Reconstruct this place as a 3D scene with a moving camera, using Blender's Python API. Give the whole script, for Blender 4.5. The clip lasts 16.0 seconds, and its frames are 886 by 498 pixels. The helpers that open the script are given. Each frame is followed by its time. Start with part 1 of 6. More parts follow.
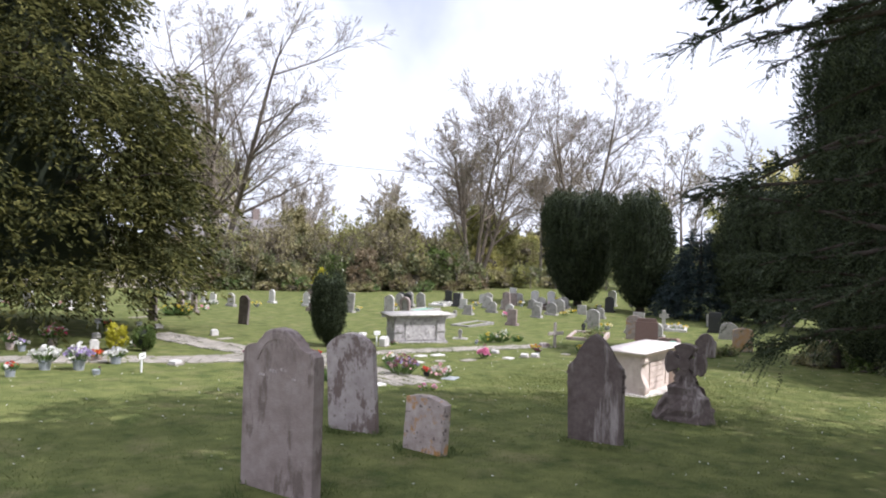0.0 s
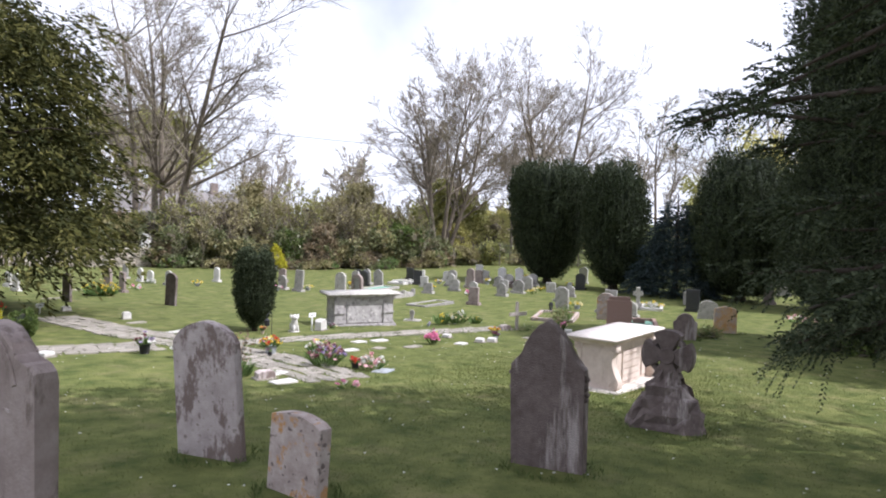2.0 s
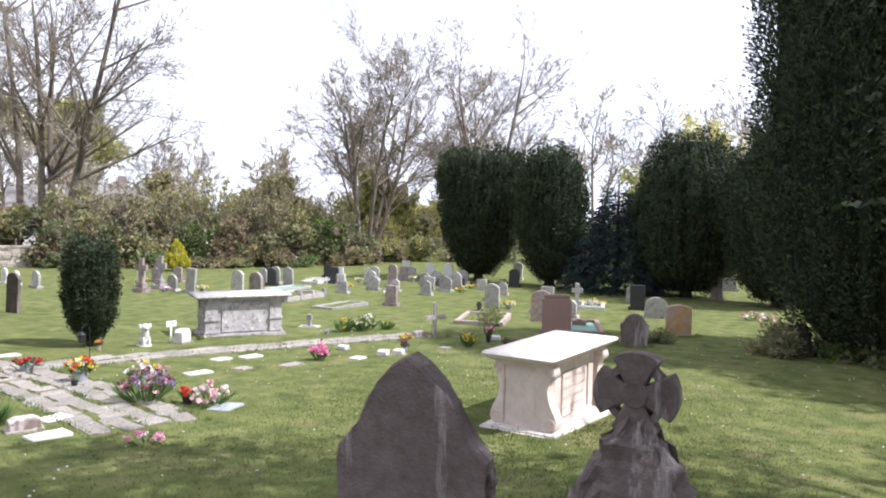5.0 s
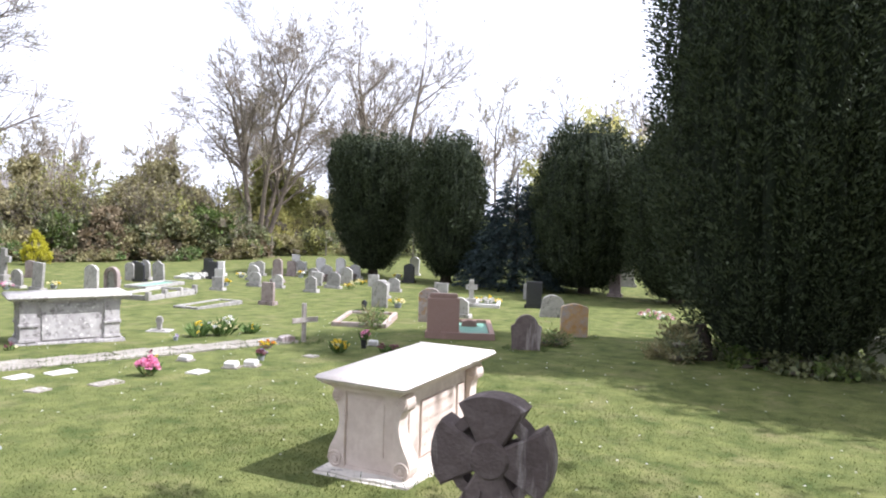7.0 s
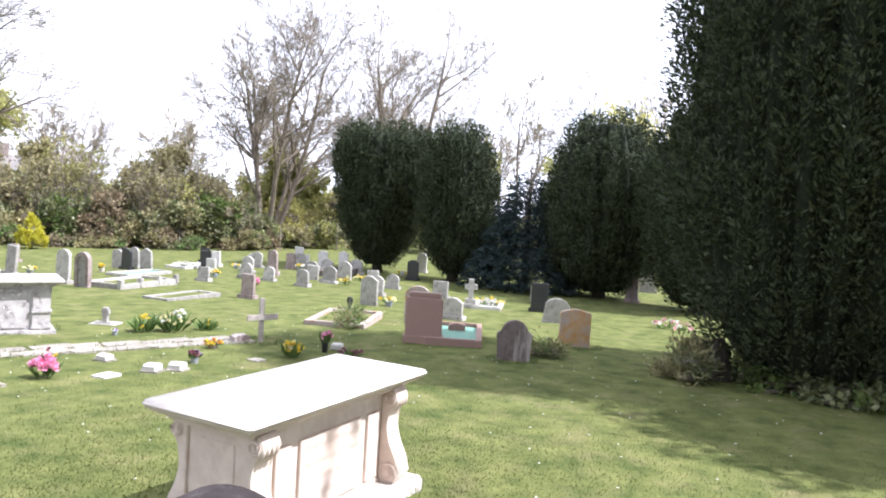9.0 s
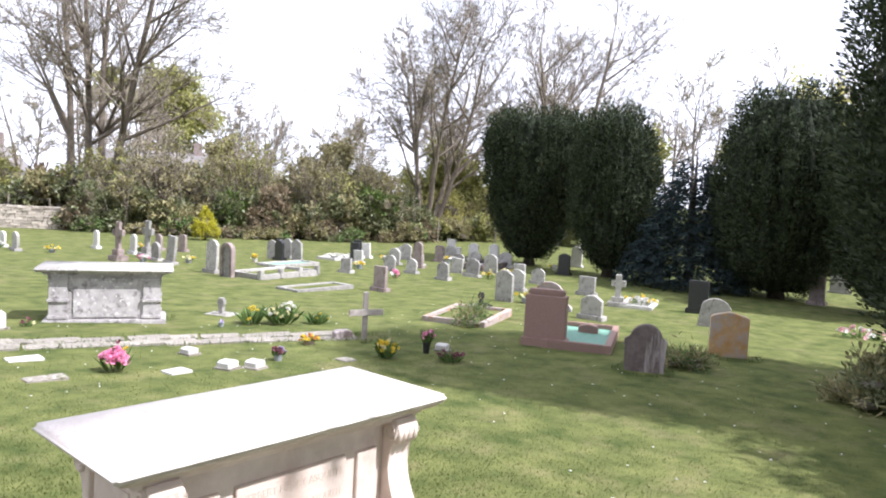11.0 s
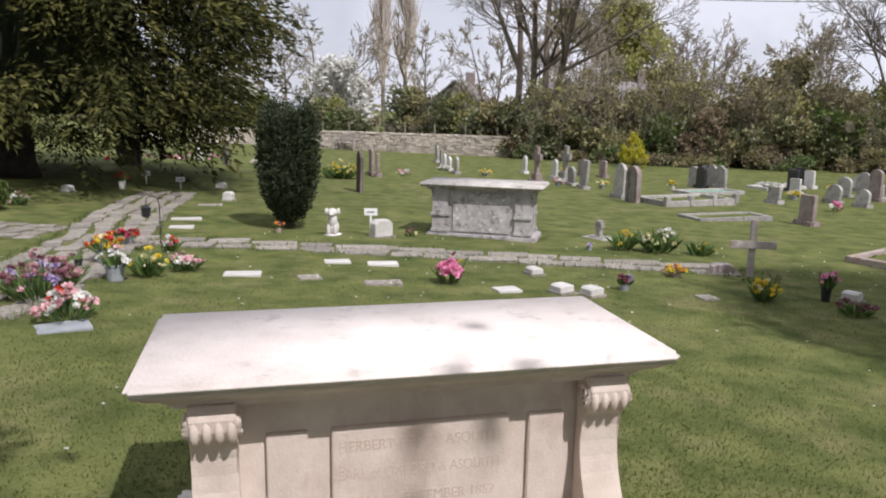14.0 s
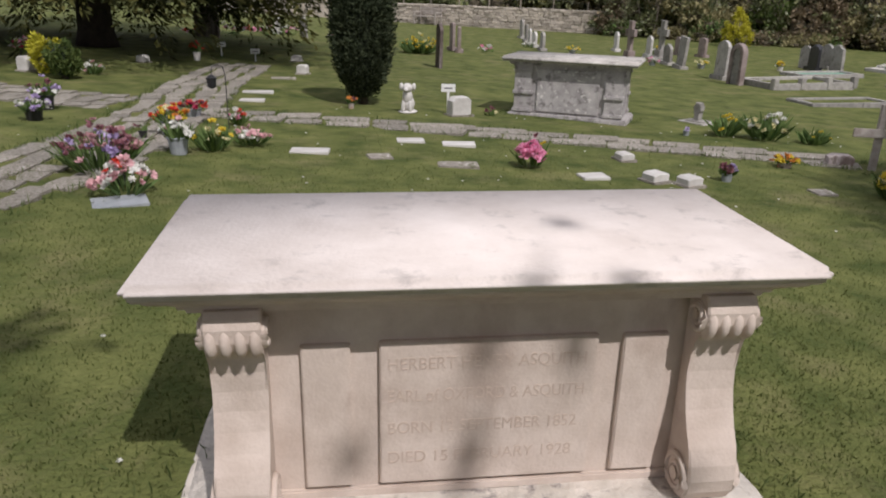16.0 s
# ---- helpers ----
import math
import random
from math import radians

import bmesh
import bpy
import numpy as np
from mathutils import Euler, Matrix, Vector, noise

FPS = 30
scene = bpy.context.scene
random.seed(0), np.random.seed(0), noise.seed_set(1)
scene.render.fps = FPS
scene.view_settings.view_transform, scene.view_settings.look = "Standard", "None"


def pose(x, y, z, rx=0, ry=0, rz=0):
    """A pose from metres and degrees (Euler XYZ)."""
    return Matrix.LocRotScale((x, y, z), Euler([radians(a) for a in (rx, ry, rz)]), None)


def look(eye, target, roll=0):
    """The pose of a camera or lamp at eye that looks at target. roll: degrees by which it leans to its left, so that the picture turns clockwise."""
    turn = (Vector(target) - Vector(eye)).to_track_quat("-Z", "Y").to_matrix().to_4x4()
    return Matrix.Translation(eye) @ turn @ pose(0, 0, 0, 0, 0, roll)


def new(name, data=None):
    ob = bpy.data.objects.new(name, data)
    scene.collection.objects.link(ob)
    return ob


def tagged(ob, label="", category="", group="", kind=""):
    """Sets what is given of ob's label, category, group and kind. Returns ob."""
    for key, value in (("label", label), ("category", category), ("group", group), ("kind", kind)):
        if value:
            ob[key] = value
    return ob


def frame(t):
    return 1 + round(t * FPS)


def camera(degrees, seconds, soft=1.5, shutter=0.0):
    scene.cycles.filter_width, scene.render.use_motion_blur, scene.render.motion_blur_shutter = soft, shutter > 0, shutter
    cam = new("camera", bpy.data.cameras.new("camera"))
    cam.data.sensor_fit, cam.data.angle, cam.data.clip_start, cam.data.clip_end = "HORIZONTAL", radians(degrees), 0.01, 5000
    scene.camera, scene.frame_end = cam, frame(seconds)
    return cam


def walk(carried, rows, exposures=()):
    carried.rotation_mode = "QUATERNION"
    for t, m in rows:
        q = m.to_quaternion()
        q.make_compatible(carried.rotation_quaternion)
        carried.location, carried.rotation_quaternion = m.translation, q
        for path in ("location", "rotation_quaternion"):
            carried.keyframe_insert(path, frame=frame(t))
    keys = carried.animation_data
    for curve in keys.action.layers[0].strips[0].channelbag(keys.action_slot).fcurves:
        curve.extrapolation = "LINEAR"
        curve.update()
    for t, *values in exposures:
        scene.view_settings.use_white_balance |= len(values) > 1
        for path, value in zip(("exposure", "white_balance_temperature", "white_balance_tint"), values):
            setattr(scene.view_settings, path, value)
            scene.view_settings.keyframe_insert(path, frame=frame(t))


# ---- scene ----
cam = camera(62.4, 16.0, 2.0)
PATH = [
    (0, (-12.427, -5.586, 2.863), (-10.892, -4.304, 2.836), 1.5),
    (0.5, (-11.733, -5.23, 2.769), (-10.197, -3.95, 2.737), 1.2),
    (1, (-11.067, -4.933, 2.685), (-9.525, -3.66, 2.642), 1.3),
    (1.5, (-10.517, -4.69, 2.654), (-8.956, -3.442, 2.589), 1.5),
    (2, (-9.972, -4.496, 2.626), (-8.395, -3.269, 2.542), 1.4),
    (2.5, (-9.472, -4.227, 2.587), (-7.867, -3.037, 2.504), 1.5),
    (3, (-8.971, -3.916, 2.551), (-7.34, -2.761, 2.48), 2.8),
    (3.5, (-8.387, -3.709, 2.487), (-6.733, -2.587, 2.403), 1.6),
    (6, (-5.805, -2.771, 2.277), (-4.098, -1.732, 2.195), 1.3),
    (6.5, (-5.361, -2.743, 2.277), (-3.602, -1.794, 2.188), 1.0),
    (7, (-4.891, -2.659, 2.252), (-3.094, -1.787, 2.156), 1.8),
    (7.5, (-4.499, -2.65, 2.235), (-2.685, -1.813, 2.137), 2.2),
    (8, (-3.958, -2.619, 2.172), (-2.151, -1.766, 2.076), 2.6),
    (10.5, (-1.576, -2.639, 2.064), (0.01, -1.427, 1.929), 3.3),
    (11, (-1.204, -2.671, 2.031), (0.283, -1.342, 1.885), 3.0),
    (11.5, (-0.881, -2.702, 1.977), (0.499, -1.263, 1.819), 3.5),
    (12, (-0.556, -2.67, 1.94), (0.669, -1.098, 1.771), 3.4),
    (12.5, (-0.249, -2.639, 1.9), (0.801, -0.946, 1.729), 3.2),
    (13, (0.021, -2.537, 1.841), (0.902, -0.75, 1.665), 2.8),
    (13.5, (0.245, -2.378, 1.806), (0.932, -0.515, 1.57), 2.0),
    (14, (0.441, -2.26, 1.75), (0.909, -0.351, 1.379), 1.1),
    (14.5, (0.503, -2.119, 1.706), (0.865, -0.232, 1.152), 0.9),
    (15, (0.514, -1.976, 1.664), (0.849, -0.124, 0.986), 1.3),
    (15.5, (0.521, -1.821, 1.643), (0.821, 0.026, 0.935), 1.5),
    (16, (0.571, -1.715, 1.62), (0.821, 0.148, 0.936), 1.4),
]
EXPOSURE = [(0.0, 0.44, 5750), (3.5, 0.55, 5750), (6.0, 0.84, 5680), (7.2, 0.98, 5680), (8.0, 1.18, 5680), (10.5, 1.06, 5700), (11.5, 0.66, 5780), (12.5, 0.34, 5850), (13.5, 0.06, 5920), (14.5, -0.34, 6040), (16.0, -0.56, 6080)]
walk(cam, [(t, look(eye, target, roll)) for t, eye, target, roll in PATH], [(t, e, k, 17) for t, e, k in EXPOSURE])

# ---- light ----
SUN_AZ, SUN_EL = -67.0, 52.0
world = bpy.data.worlds.new("sky")
scene.world = world
world.use_nodes = True
wn, wl = world.node_tree.nodes, world.node_tree.links
sky_tex = wn.new("ShaderNodeTexSky")
sky_tex.sky_type, sky_tex.sun_disc = "NISHITA", False
sky_tex.sun_elevation, sky_tex.sun_rotation = radians(SUN_EL), radians(90 - SUN_AZ)
sky_tex.air_density, sky_tex.dust_density = 1.0, 1.5
cloud = wn.new("ShaderNodeTexNoise")
cloud.inputs["Scale"].default_value, cloud.inputs["Detail"].default_value = 2.2, 6
cloud_ramp = wn.new("ShaderNodeValToRGB")
cloud_ramp.color_ramp.elements[0].position, cloud_ramp.color_ramp.elements[1].position = 0.27, 0.50
cloud_ramp.color_ramp.elements[0].color = (0.35, 0.35, 0.35, 1)
cloud_mix = wn.new("ShaderNodeMixRGB")
cloud_mix.inputs[2].default_value = (15.6, 15.6, 15.8, 1)
wl.new(cloud.outputs["Fac"], cloud_ramp.inputs[0])
wl.new(cloud_ramp.outputs[0], cloud_mix.inputs[0])
wl.new(sky_tex.outputs[0], cloud_mix.inputs[1])
wl.new(cloud_mix.outputs[0], wn["Background"].inputs[0])
wn["Background"].inputs[1].default_value = 0.060
sun = new("sun", bpy.data.lights.new("sun", "SUN"))
sun.data.energy, sun.data.angle, sun.data.color = 5.0, radians(0.53), (1.0, 0.94, 0.85)
ca, sa, ce = math.cos(radians(SUN_AZ)), math.sin(radians(SUN_AZ)), math.tan(radians(SUN_EL))
sun.matrix_world = look((30 * ca, 30 * sa, 30 * ce), (0, 0, 0))

# ---- materials ----
def material(name, c1, c2, scale=6.0, rough=0.85, bump=0.25, c3=None, spots=0.5, spot_scale=2.0, leaf=0.0, vary=0.0, fine=60.0, metal=0.0, spec=0.35, speck=None, streak=1.0, sharp=0.12):
    """A mottled surface: c1 to c2 by noise, patches of c3 (drawn out downwards by streak), small specks, fine relief; leaf: share of light let through; vary: change from object to object."""
    a = bpy.data.materials.new(name)
    a.use_nodes = True
    n, l = a.node_tree.nodes, a.node_tree.links
    p = n["Principled BSDF"]
    p.inputs["Roughness"].default_value, p.inputs["Metallic"].default_value = rough, metal
    p.inputs["Specular IOR Level"].default_value = spec
    tc = n.new("ShaderNodeTexCoord")
    ns = n.new("ShaderNodeTexNoise")
    ns.inputs["Scale"].default_value, ns.inputs["Detail"].default_value, ns.inputs["Roughness"].default_value = scale, 7, 0.65
    l.new(tc.outputs["Object"], ns.inputs["Vector"])
    ramp = n.new("ShaderNodeValToRGB")
    ramp.color_ramp.elements[0].position, ramp.color_ramp.elements[1].position = 0.32, 0.68
    ramp.color_ramp.elements[0].color, ramp.color_ramp.elements[1].color = (*c1, 1), (*c2, 1)
    l.new(ns.outputs["Fac"], ramp.inputs[0])
    col = ramp.outputs[0]
    if leaf:
        geo = n.new("ShaderNodeNewGeometry")
        mx = n.new("ShaderNodeMixRGB")
        mx.inputs[1].default_value, mx.inputs[2].default_value = (*c1, 1), (*c2, 1)
        l.new(geo.outputs["Random Per Island"], mx.inputs[0])
        col = mx.outputs[0]
    if c3:
        n3 = n.new("ShaderNodeTexNoise")
        n3.inputs["Scale"].default_value, n3.inputs["Detail"].default_value = spot_scale, 8
        n3.inputs["Roughness"].default_value = 0.7
        mp = n.new("ShaderNodeMapping")
        mp.inputs["Scale"].default_value = (1, 1, streak)
        l.new(tc.outputs["Object"], mp.inputs["Vector"])
        l.new(mp.outputs[0], n3.inputs["Vector"])
        r3 = n.new("ShaderNodeValToRGB")
        r3.color_ramp.elements[0].position, r3.color_ramp.elements[1].position = 1 - spots, min(1.0, 1 + sharp - spots)
        l.new(n3.outputs["Fac"], r3.inputs[0])
        m3 = n.new("ShaderNodeMixRGB")
        m3.inputs[2].default_value = (*c3, 1)
        l.new(r3.outputs[0], m3.inputs[0])
        l.new(col, m3.inputs[1])
        col = m3.outputs[0]
    if speck:
        n4, r4, m4 = n.new("ShaderNodeTexNoise"), n.new("ShaderNodeValToRGB"), n.new("ShaderNodeMixRGB")
        n4.inputs["Scale"].default_value, n4.inputs["Detail"].default_value = 19, 5
        r4.color_ramp.elements[0].position, r4.color_ramp.elements[1].position = 0.61, 0.67
        l.new(tc.outputs["Object"], n4.inputs["Vector"])
        l.new(n4.outputs["Fac"], r4.inputs[0])
        m4.inputs[2].default_value = (*speck, 1)
        l.new(r4.outputs[0], m4.inputs[0])
        l.new(col, m4.inputs[1])
        col = m4.outputs[0]
    if vary:
        info, hsv, mr = n.new("ShaderNodeObjectInfo"), n.new("ShaderNodeHueSaturation"), n.new("ShaderNodeMapRange")
        mr.inputs["To Min"].default_value, mr.inputs["To Max"].default_value = 1 - vary, 1 + vary
        l.new(info.outputs["Random"], mr.inputs["Value"])
        l.new(mr.outputs[0], hsv.inputs["Value"])
        l.new(col, hsv.inputs["Color"])
        col = hsv.outputs[0]
    l.new(col, p.inputs["Base Color"])
    if bump:
        nb, b = n.new("ShaderNodeTexNoise"), n.new("ShaderNodeBump")
        nb.inputs["Scale"].default_value, nb.inputs["Detail"].default_value = fine, 4
        l.new(tc.outputs["Object"], nb.inputs["Vector"])
        b.inputs["Strength"].default_value, b.inputs["Distance"].default_value = bump, 0.02
        l.new(nb.outputs["Fac"], b.inputs["Height"])
        l.new(b.outputs[0], p.inputs["Normal"])
    if leaf:
        tr, ms = n.new("ShaderNodeBsdfTranslucent"), n.new("ShaderNodeMixShader")
        ms.inputs[0].default_value = leaf
        l.new(col, tr.inputs[0])
        l.new(p.outputs[0], ms.inputs[1])
        l.new(tr.outputs[0], ms.inputs[2])
        l.new(ms.outputs[0], n["Material Output"].inputs[0])
    return a


GRASS = material("grass", (0.056, 0.077, 0.022), (0.160, 0.170, 0.058), 2.4, 0.95, 1.0, (0.215, 0.188, 0.095), 0.48, 1.5, fine=42, spec=0.08, sharp=0.3)
BLADE = material("grass_blade", (0.078, 0.102, 0.029), (0.160, 0.175, 0.060), leaf=0.3, bump=0, rough=0.8, spec=0.05)
TUFT = material("rough_grass", (0.06, 0.10, 0.03), (0.16, 0.19, 0.07), leaf=0.3, bump=0, rough=0.8, spec=0.1)
LIME = material("limestone", (0.52, 0.43, 0.365), (0.67, 0.575, 0.505), 6, 0.9, 0.14, (0.43, 0.33, 0.275), 0.45, 3.5, fine=90, streak=0.5, sharp=0.25)
LIMETOP = material("limestone_top", (0.64, 0.57, 0.52), (0.78, 0.71, 0.66), 4, 0.9, 0.14, (0.42, 0.38, 0.355), 0.44, 6.0, fine=70, sharp=0.2)
LIDST = material("stained_lid_stone", (0.36, 0.34, 0.31), (0.56, 0.53, 0.49), 5, 0.9, 0.3, (0.16, 0.15, 0.13), 0.46, 6.0, fine=50, speck=(0.62, 0.60, 0.55))
CUT = material("cut_letters", (0.50, 0.40, 0.33), (0.56, 0.46, 0.39), 20, 0.95, 0.1)
PLINTH = material("rough_plinth_stone", (0.5, 0.46, 0.40), (0.7, 0.64, 0.57), 9, 0.95, 0.8, (0.26, 0.23, 0.22), 0.45, 12, fine=25)
BROWN = material("brown_sandstone", (0.21, 0.165, 0.15), (0.33, 0.275, 0.255), 6, 0.9, 0.28, (0.16, 0.125, 0.11), 0.46, 5.0, vary=0.06, streak=0.35, sharp=0.07)
MAUVE = material("weathered_pinkish_stone", (0.34, 0.29, 0.275), (0.50, 0.44, 0.42), 7, 0.9, 0.28, (0.19, 0.145, 0.13), 0.49, 5.0, vary=0.08, speck=(0.24, 0.20, 0.18), streak=0.5, sharp=0.06)
LICHEN = material("lichened_stone", (0.28, 0.225, 0.20), (0.45, 0.39, 0.36), 7, 0.9, 0.28, (0.40, 0.22, 0.09), 0.45, 6, vary=0.08, speck=(0.14, 0.11, 0.10), sharp=0.07)
DARKST = material("dark_stained_stone", (0.090, 0.069, 0.062), (0.165, 0.132, 0.12), 9, 0.9, 0.6, (0.34, 0.30, 0.28), 0.46, 5.5, vary=0.05, streak=0.14, sharp=0.12)
GREYST = material("grey_stone", (0.25, 0.24, 0.22), (0.42, 0.40, 0.37), 6, 0.85, 0.4, (0.16, 0.15, 0.135), 0.44, 7, vary=0.24, streak=0.5, sharp=0.07, speck=(0.46, 0.44, 0.38))
WHITEST = material("white_marble", (0.46, 0.44, 0.41), (0.62, 0.60, 0.57), 6, 0.6, 0.15, (0.36, 0.34, 0.31), 0.4, 5, vary=0.08)
BLACKST = material("polished_black_granite", (0.02, 0.02, 0.022), (0.045, 0.045, 0.05), 80, 0.25, 0.0, vary=0.1, spec=0.5)
REDST = material("red_brown_granite", (0.22, 0.135, 0.105), (0.30, 0.20, 0.165), 60, 0.6, 0.15, vary=0.08)
ORANGE = material("orange_lichen_stone", (0.42, 0.23, 0.08), (0.48, 0.34, 0.20), 6, 0.9, 0.4, (0.36, 0.33, 0.31), 0.53, 3.2, speck=(0.55, 0.38, 0.12), sharp=0.16)
CHEST = material("mottled_chest_stone", (0.30, 0.28, 0.275), (0.50, 0.475, 0.46), 5, 0.9, 0.25, (0.19, 0.175, 0.17), 0.47, 6.0, speck=(0.66, 0.64, 0.60), sharp=0.10)
FLAG = material("paving_stone", (0.20, 0.18, 0.15), (0.40, 0.365, 0.32), 9, 0.92, 0.6, (0.12, 0.12, 0.06), 0.47, 10, vary=0.2, speck=(0.52, 0.49, 0.44), sharp=0.07)
RUBBLE = material("rubble_stone", (0.38, 0.33, 0.27), (0.56, 0.5, 0.43), 6, 0.92, 0.5, (0.24, 0.21, 0.18), 0.4, 6, vary=0.28)
MORTAR = material("old_mortar", (0.24, 0.21, 0.18), (0.34, 0.30, 0.26), 8, 0.95, 0.5)
YEW = material("yew_leaves", (0.016, 0.025, 0.012), (0.080, 0.096, 0.052), leaf=0.10, bump=0, rough=0.7, spec=0.12)
# near-black stand-in for the shade deep inside a yew
YEWCORE = material("yew_inner_shade", (0.008, 0.013, 0.006), (0.02, 0.028, 0.012), 7, 0.9, 0.5)
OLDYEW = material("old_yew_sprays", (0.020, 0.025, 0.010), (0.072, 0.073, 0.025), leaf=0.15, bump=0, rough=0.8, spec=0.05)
# paler copy of the old yew sprays, with sunlight put into the colour
YEWSUN = material("sunlit_yew_sprays", (0.050, 0.054, 0.016), (0.130, 0.122, 0.040), leaf=0.2, bump=0, rough=0.8, spec=0.05)
SPRUCE = material("blue_green_needles", (0.015, 0.025, 0.024), (0.05, 0.07, 0.072), leaf=0.1, bump=0, rough=0.6, spec=0.15)
GOLDEN = material("golden_conifer_leaves", (0.40, 0.38, 0.02), (0.58, 0.54, 0.06), leaf=0.25, bump=0)
GREENBOX = material("box_leaves", (0.05, 0.09, 0.02), (0.15, 0.19, 0.05), leaf=0.2, bump=0)
LAUREL = material("laurel_leaves", (0.07, 0.09, 0.035), (0.24, 0.25, 0.12), leaf=0.25, bump=0, rough=0.4, spec=0.4)
OLIVE = material("olive_hedge_leaves", (0.18, 0.165, 0.075), (0.37, 0.33, 0.17), leaf=0.3, bump=0)
BRONZE = material("bronze_hedge_leaves", (0.14, 0.11, 0.065), (0.29, 0.225, 0.145), leaf=0.3, bump=0)
SPRING = material("young_spring_leaves", (0.21, 0.22, 0.06), (0.40, 0.385, 0.15), leaf=0.35, bump=0)
WILLOWL = material("yellow_willow_leaves", (0.42, 0.40, 0.12), (0.60, 0.55, 0.22), leaf=0.4, bump=0)
# twig brown darkened for the shade inside a shrub
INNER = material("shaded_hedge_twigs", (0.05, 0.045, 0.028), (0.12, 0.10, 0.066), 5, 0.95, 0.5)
BARK = material("grey_brown_bark", (0.12, 0.10, 0.075), (0.22, 0.18, 0.14), 4, 0.95, 0.6, vary=0.1)
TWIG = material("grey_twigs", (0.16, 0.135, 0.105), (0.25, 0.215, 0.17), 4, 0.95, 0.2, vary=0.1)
# paler than the near twigs: distance haze is put into the colour
HAZE = material("hazed_distant_twigs", (0.22, 0.19, 0.15), (0.33, 0.285, 0.23), 2, 0.95, 0.0, vary=0.15)
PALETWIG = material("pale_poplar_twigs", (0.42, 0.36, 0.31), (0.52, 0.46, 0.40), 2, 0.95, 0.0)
DARKBARK = material("dark_yew_bark", (0.035, 0.027, 0.021), (0.075, 0.058, 0.046), 5, 0.95, 0.7)
WOOD = material("weathered_grey_oak", (0.30, 0.26, 0.23), (0.46, 0.42, 0.38), 12, 0.8, 0.3, vary=0.08)
POST = material("fence_post_wood", (0.16, 0.14, 0.11), (0.27, 0.24, 0.19), 10, 0.9, 0.3, vary=0.15)
WIRE = material("dull_wire", (0.12, 0.12, 0.11), (0.18, 0.18, 0.17), 20, 0.6, 0, metal=0.5)
PLASTIC = material("white_plastic", (0.72, 0.72, 0.70), (0.8, 0.8, 0.78), 10, 0.4, 0.05)
BLACKP = material("black_plastic", (0.015, 0.015, 0.016), (0.03, 0.03, 0.032), 20, 0.45, 0)
GREYP = material("grey_pot_glaze", (0.24, 0.26, 0.28), (0.36, 0.38, 0.40), 8, 0.5, 0.1)
GREENG = material("green_glass_chips", (0.09, 0.24, 0.16), (0.25, 0.42, 0.33), 70, 0.5, 1.0, fine=60)
PLASTER = material("white_house_render", (0.72, 0.70, 0.66), (0.8, 0.78, 0.74), 2, 0.9, 0.1)
ROOF = material("grey_roof_tiles", (0.16, 0.15, 0.145), (0.26, 0.24, 0.23), 8, 0.85, 0.4)
PANE = material("window_glass", (0.03, 0.035, 0.04), (0.06, 0.065, 0.07), 3, 0.08, 0, spec=0.6)
PETALS = {c: material(c + "_petals", tuple(0.7 * v for v in rgb), rgb, leaf=0.2, bump=0, rough=0.6) for c, rgb in dict(
    white=(0.8, 0.79, 0.74), yellow=(0.8, 0.62, 0.06), cream=(0.78, 0.72, 0.42), pink=(0.88, 0.36, 0.55), palepink=(0.75, 0.45, 0.47),
    red=(0.68, 0.07, 0.04), crimson=(0.42, 0.03, 0.09), lilac=(0.48, 0.38, 0.62), orange=(0.75, 0.30, 0.06), plum=(0.25, 0.10, 0.12)).items()}
STEM = material("flower_leaves", (0.06, 0.11, 0.03), (0.18, 0.26, 0.08), leaf=0.25, bump=0)

# ---- building helpers ----
def g(x, y):
    """Height of the lawn."""
    u = 0.046 * x + 0.018 * y
    return 0.09 + (-0.75 * math.tanh(u / 0.75) if u > 0 else 3.0 * math.tanh(-1.4 * u / 3.0))


def thing(name, m, label, category, group="", kind=""):
    ob = new(name)
    ob.empty_display_size = 0.1
    ob.matrix_world = m
    return tagged(ob, label, category, group, kind)


def part(name, bm, mat, parent=None, label="", smooth=False):
    """Links a bmesh, or a mesh, as one object under a thing or part."""
    if isinstance(bm, bmesh.types.BMesh):
        me = bpy.data.meshes.new(name)
        bmesh.ops.recalc_face_normals(bm, faces=bm.faces)
        bm.to_mesh(me)
        bm.free()
    else:
        me = bm
    if mat and not me.materials:
        me.materials.append(mat)
    if smooth:
        me.polygons.foreach_set("use_smooth", [True] * len(me.polygons))
    ob = new(name, me)
    if parent:
        ob.parent = parent
    return tagged(ob, label)


def at(x, y, rz=0.0, dz=0.0, tilt=0.0, lean=0.0):
    return pose(x, y, g(x, y) + dz, tilt, lean, rz)


def box(x0, x1, y0, y1, z0, z1, bevel=0.0, bm=None):
    own = bm is None
    bm = bm or bmesh.new()
    made = bmesh.ops.create_cube(bm, size=1)["verts"]
    for v in made:
        v.co = Vector(((x0 + x1) / 2 + v.co.x * (x1 - x0), (y0 + y1) / 2 + v.co.y * (y1 - y0), (z0 + z1) / 2 + v.co.z * (z1 - z0)))
    if bevel and own:
        bmesh.ops.bevel(bm, geom=list(bm.edges), offset=bevel, segments=2, affect="EDGES")
    return bm


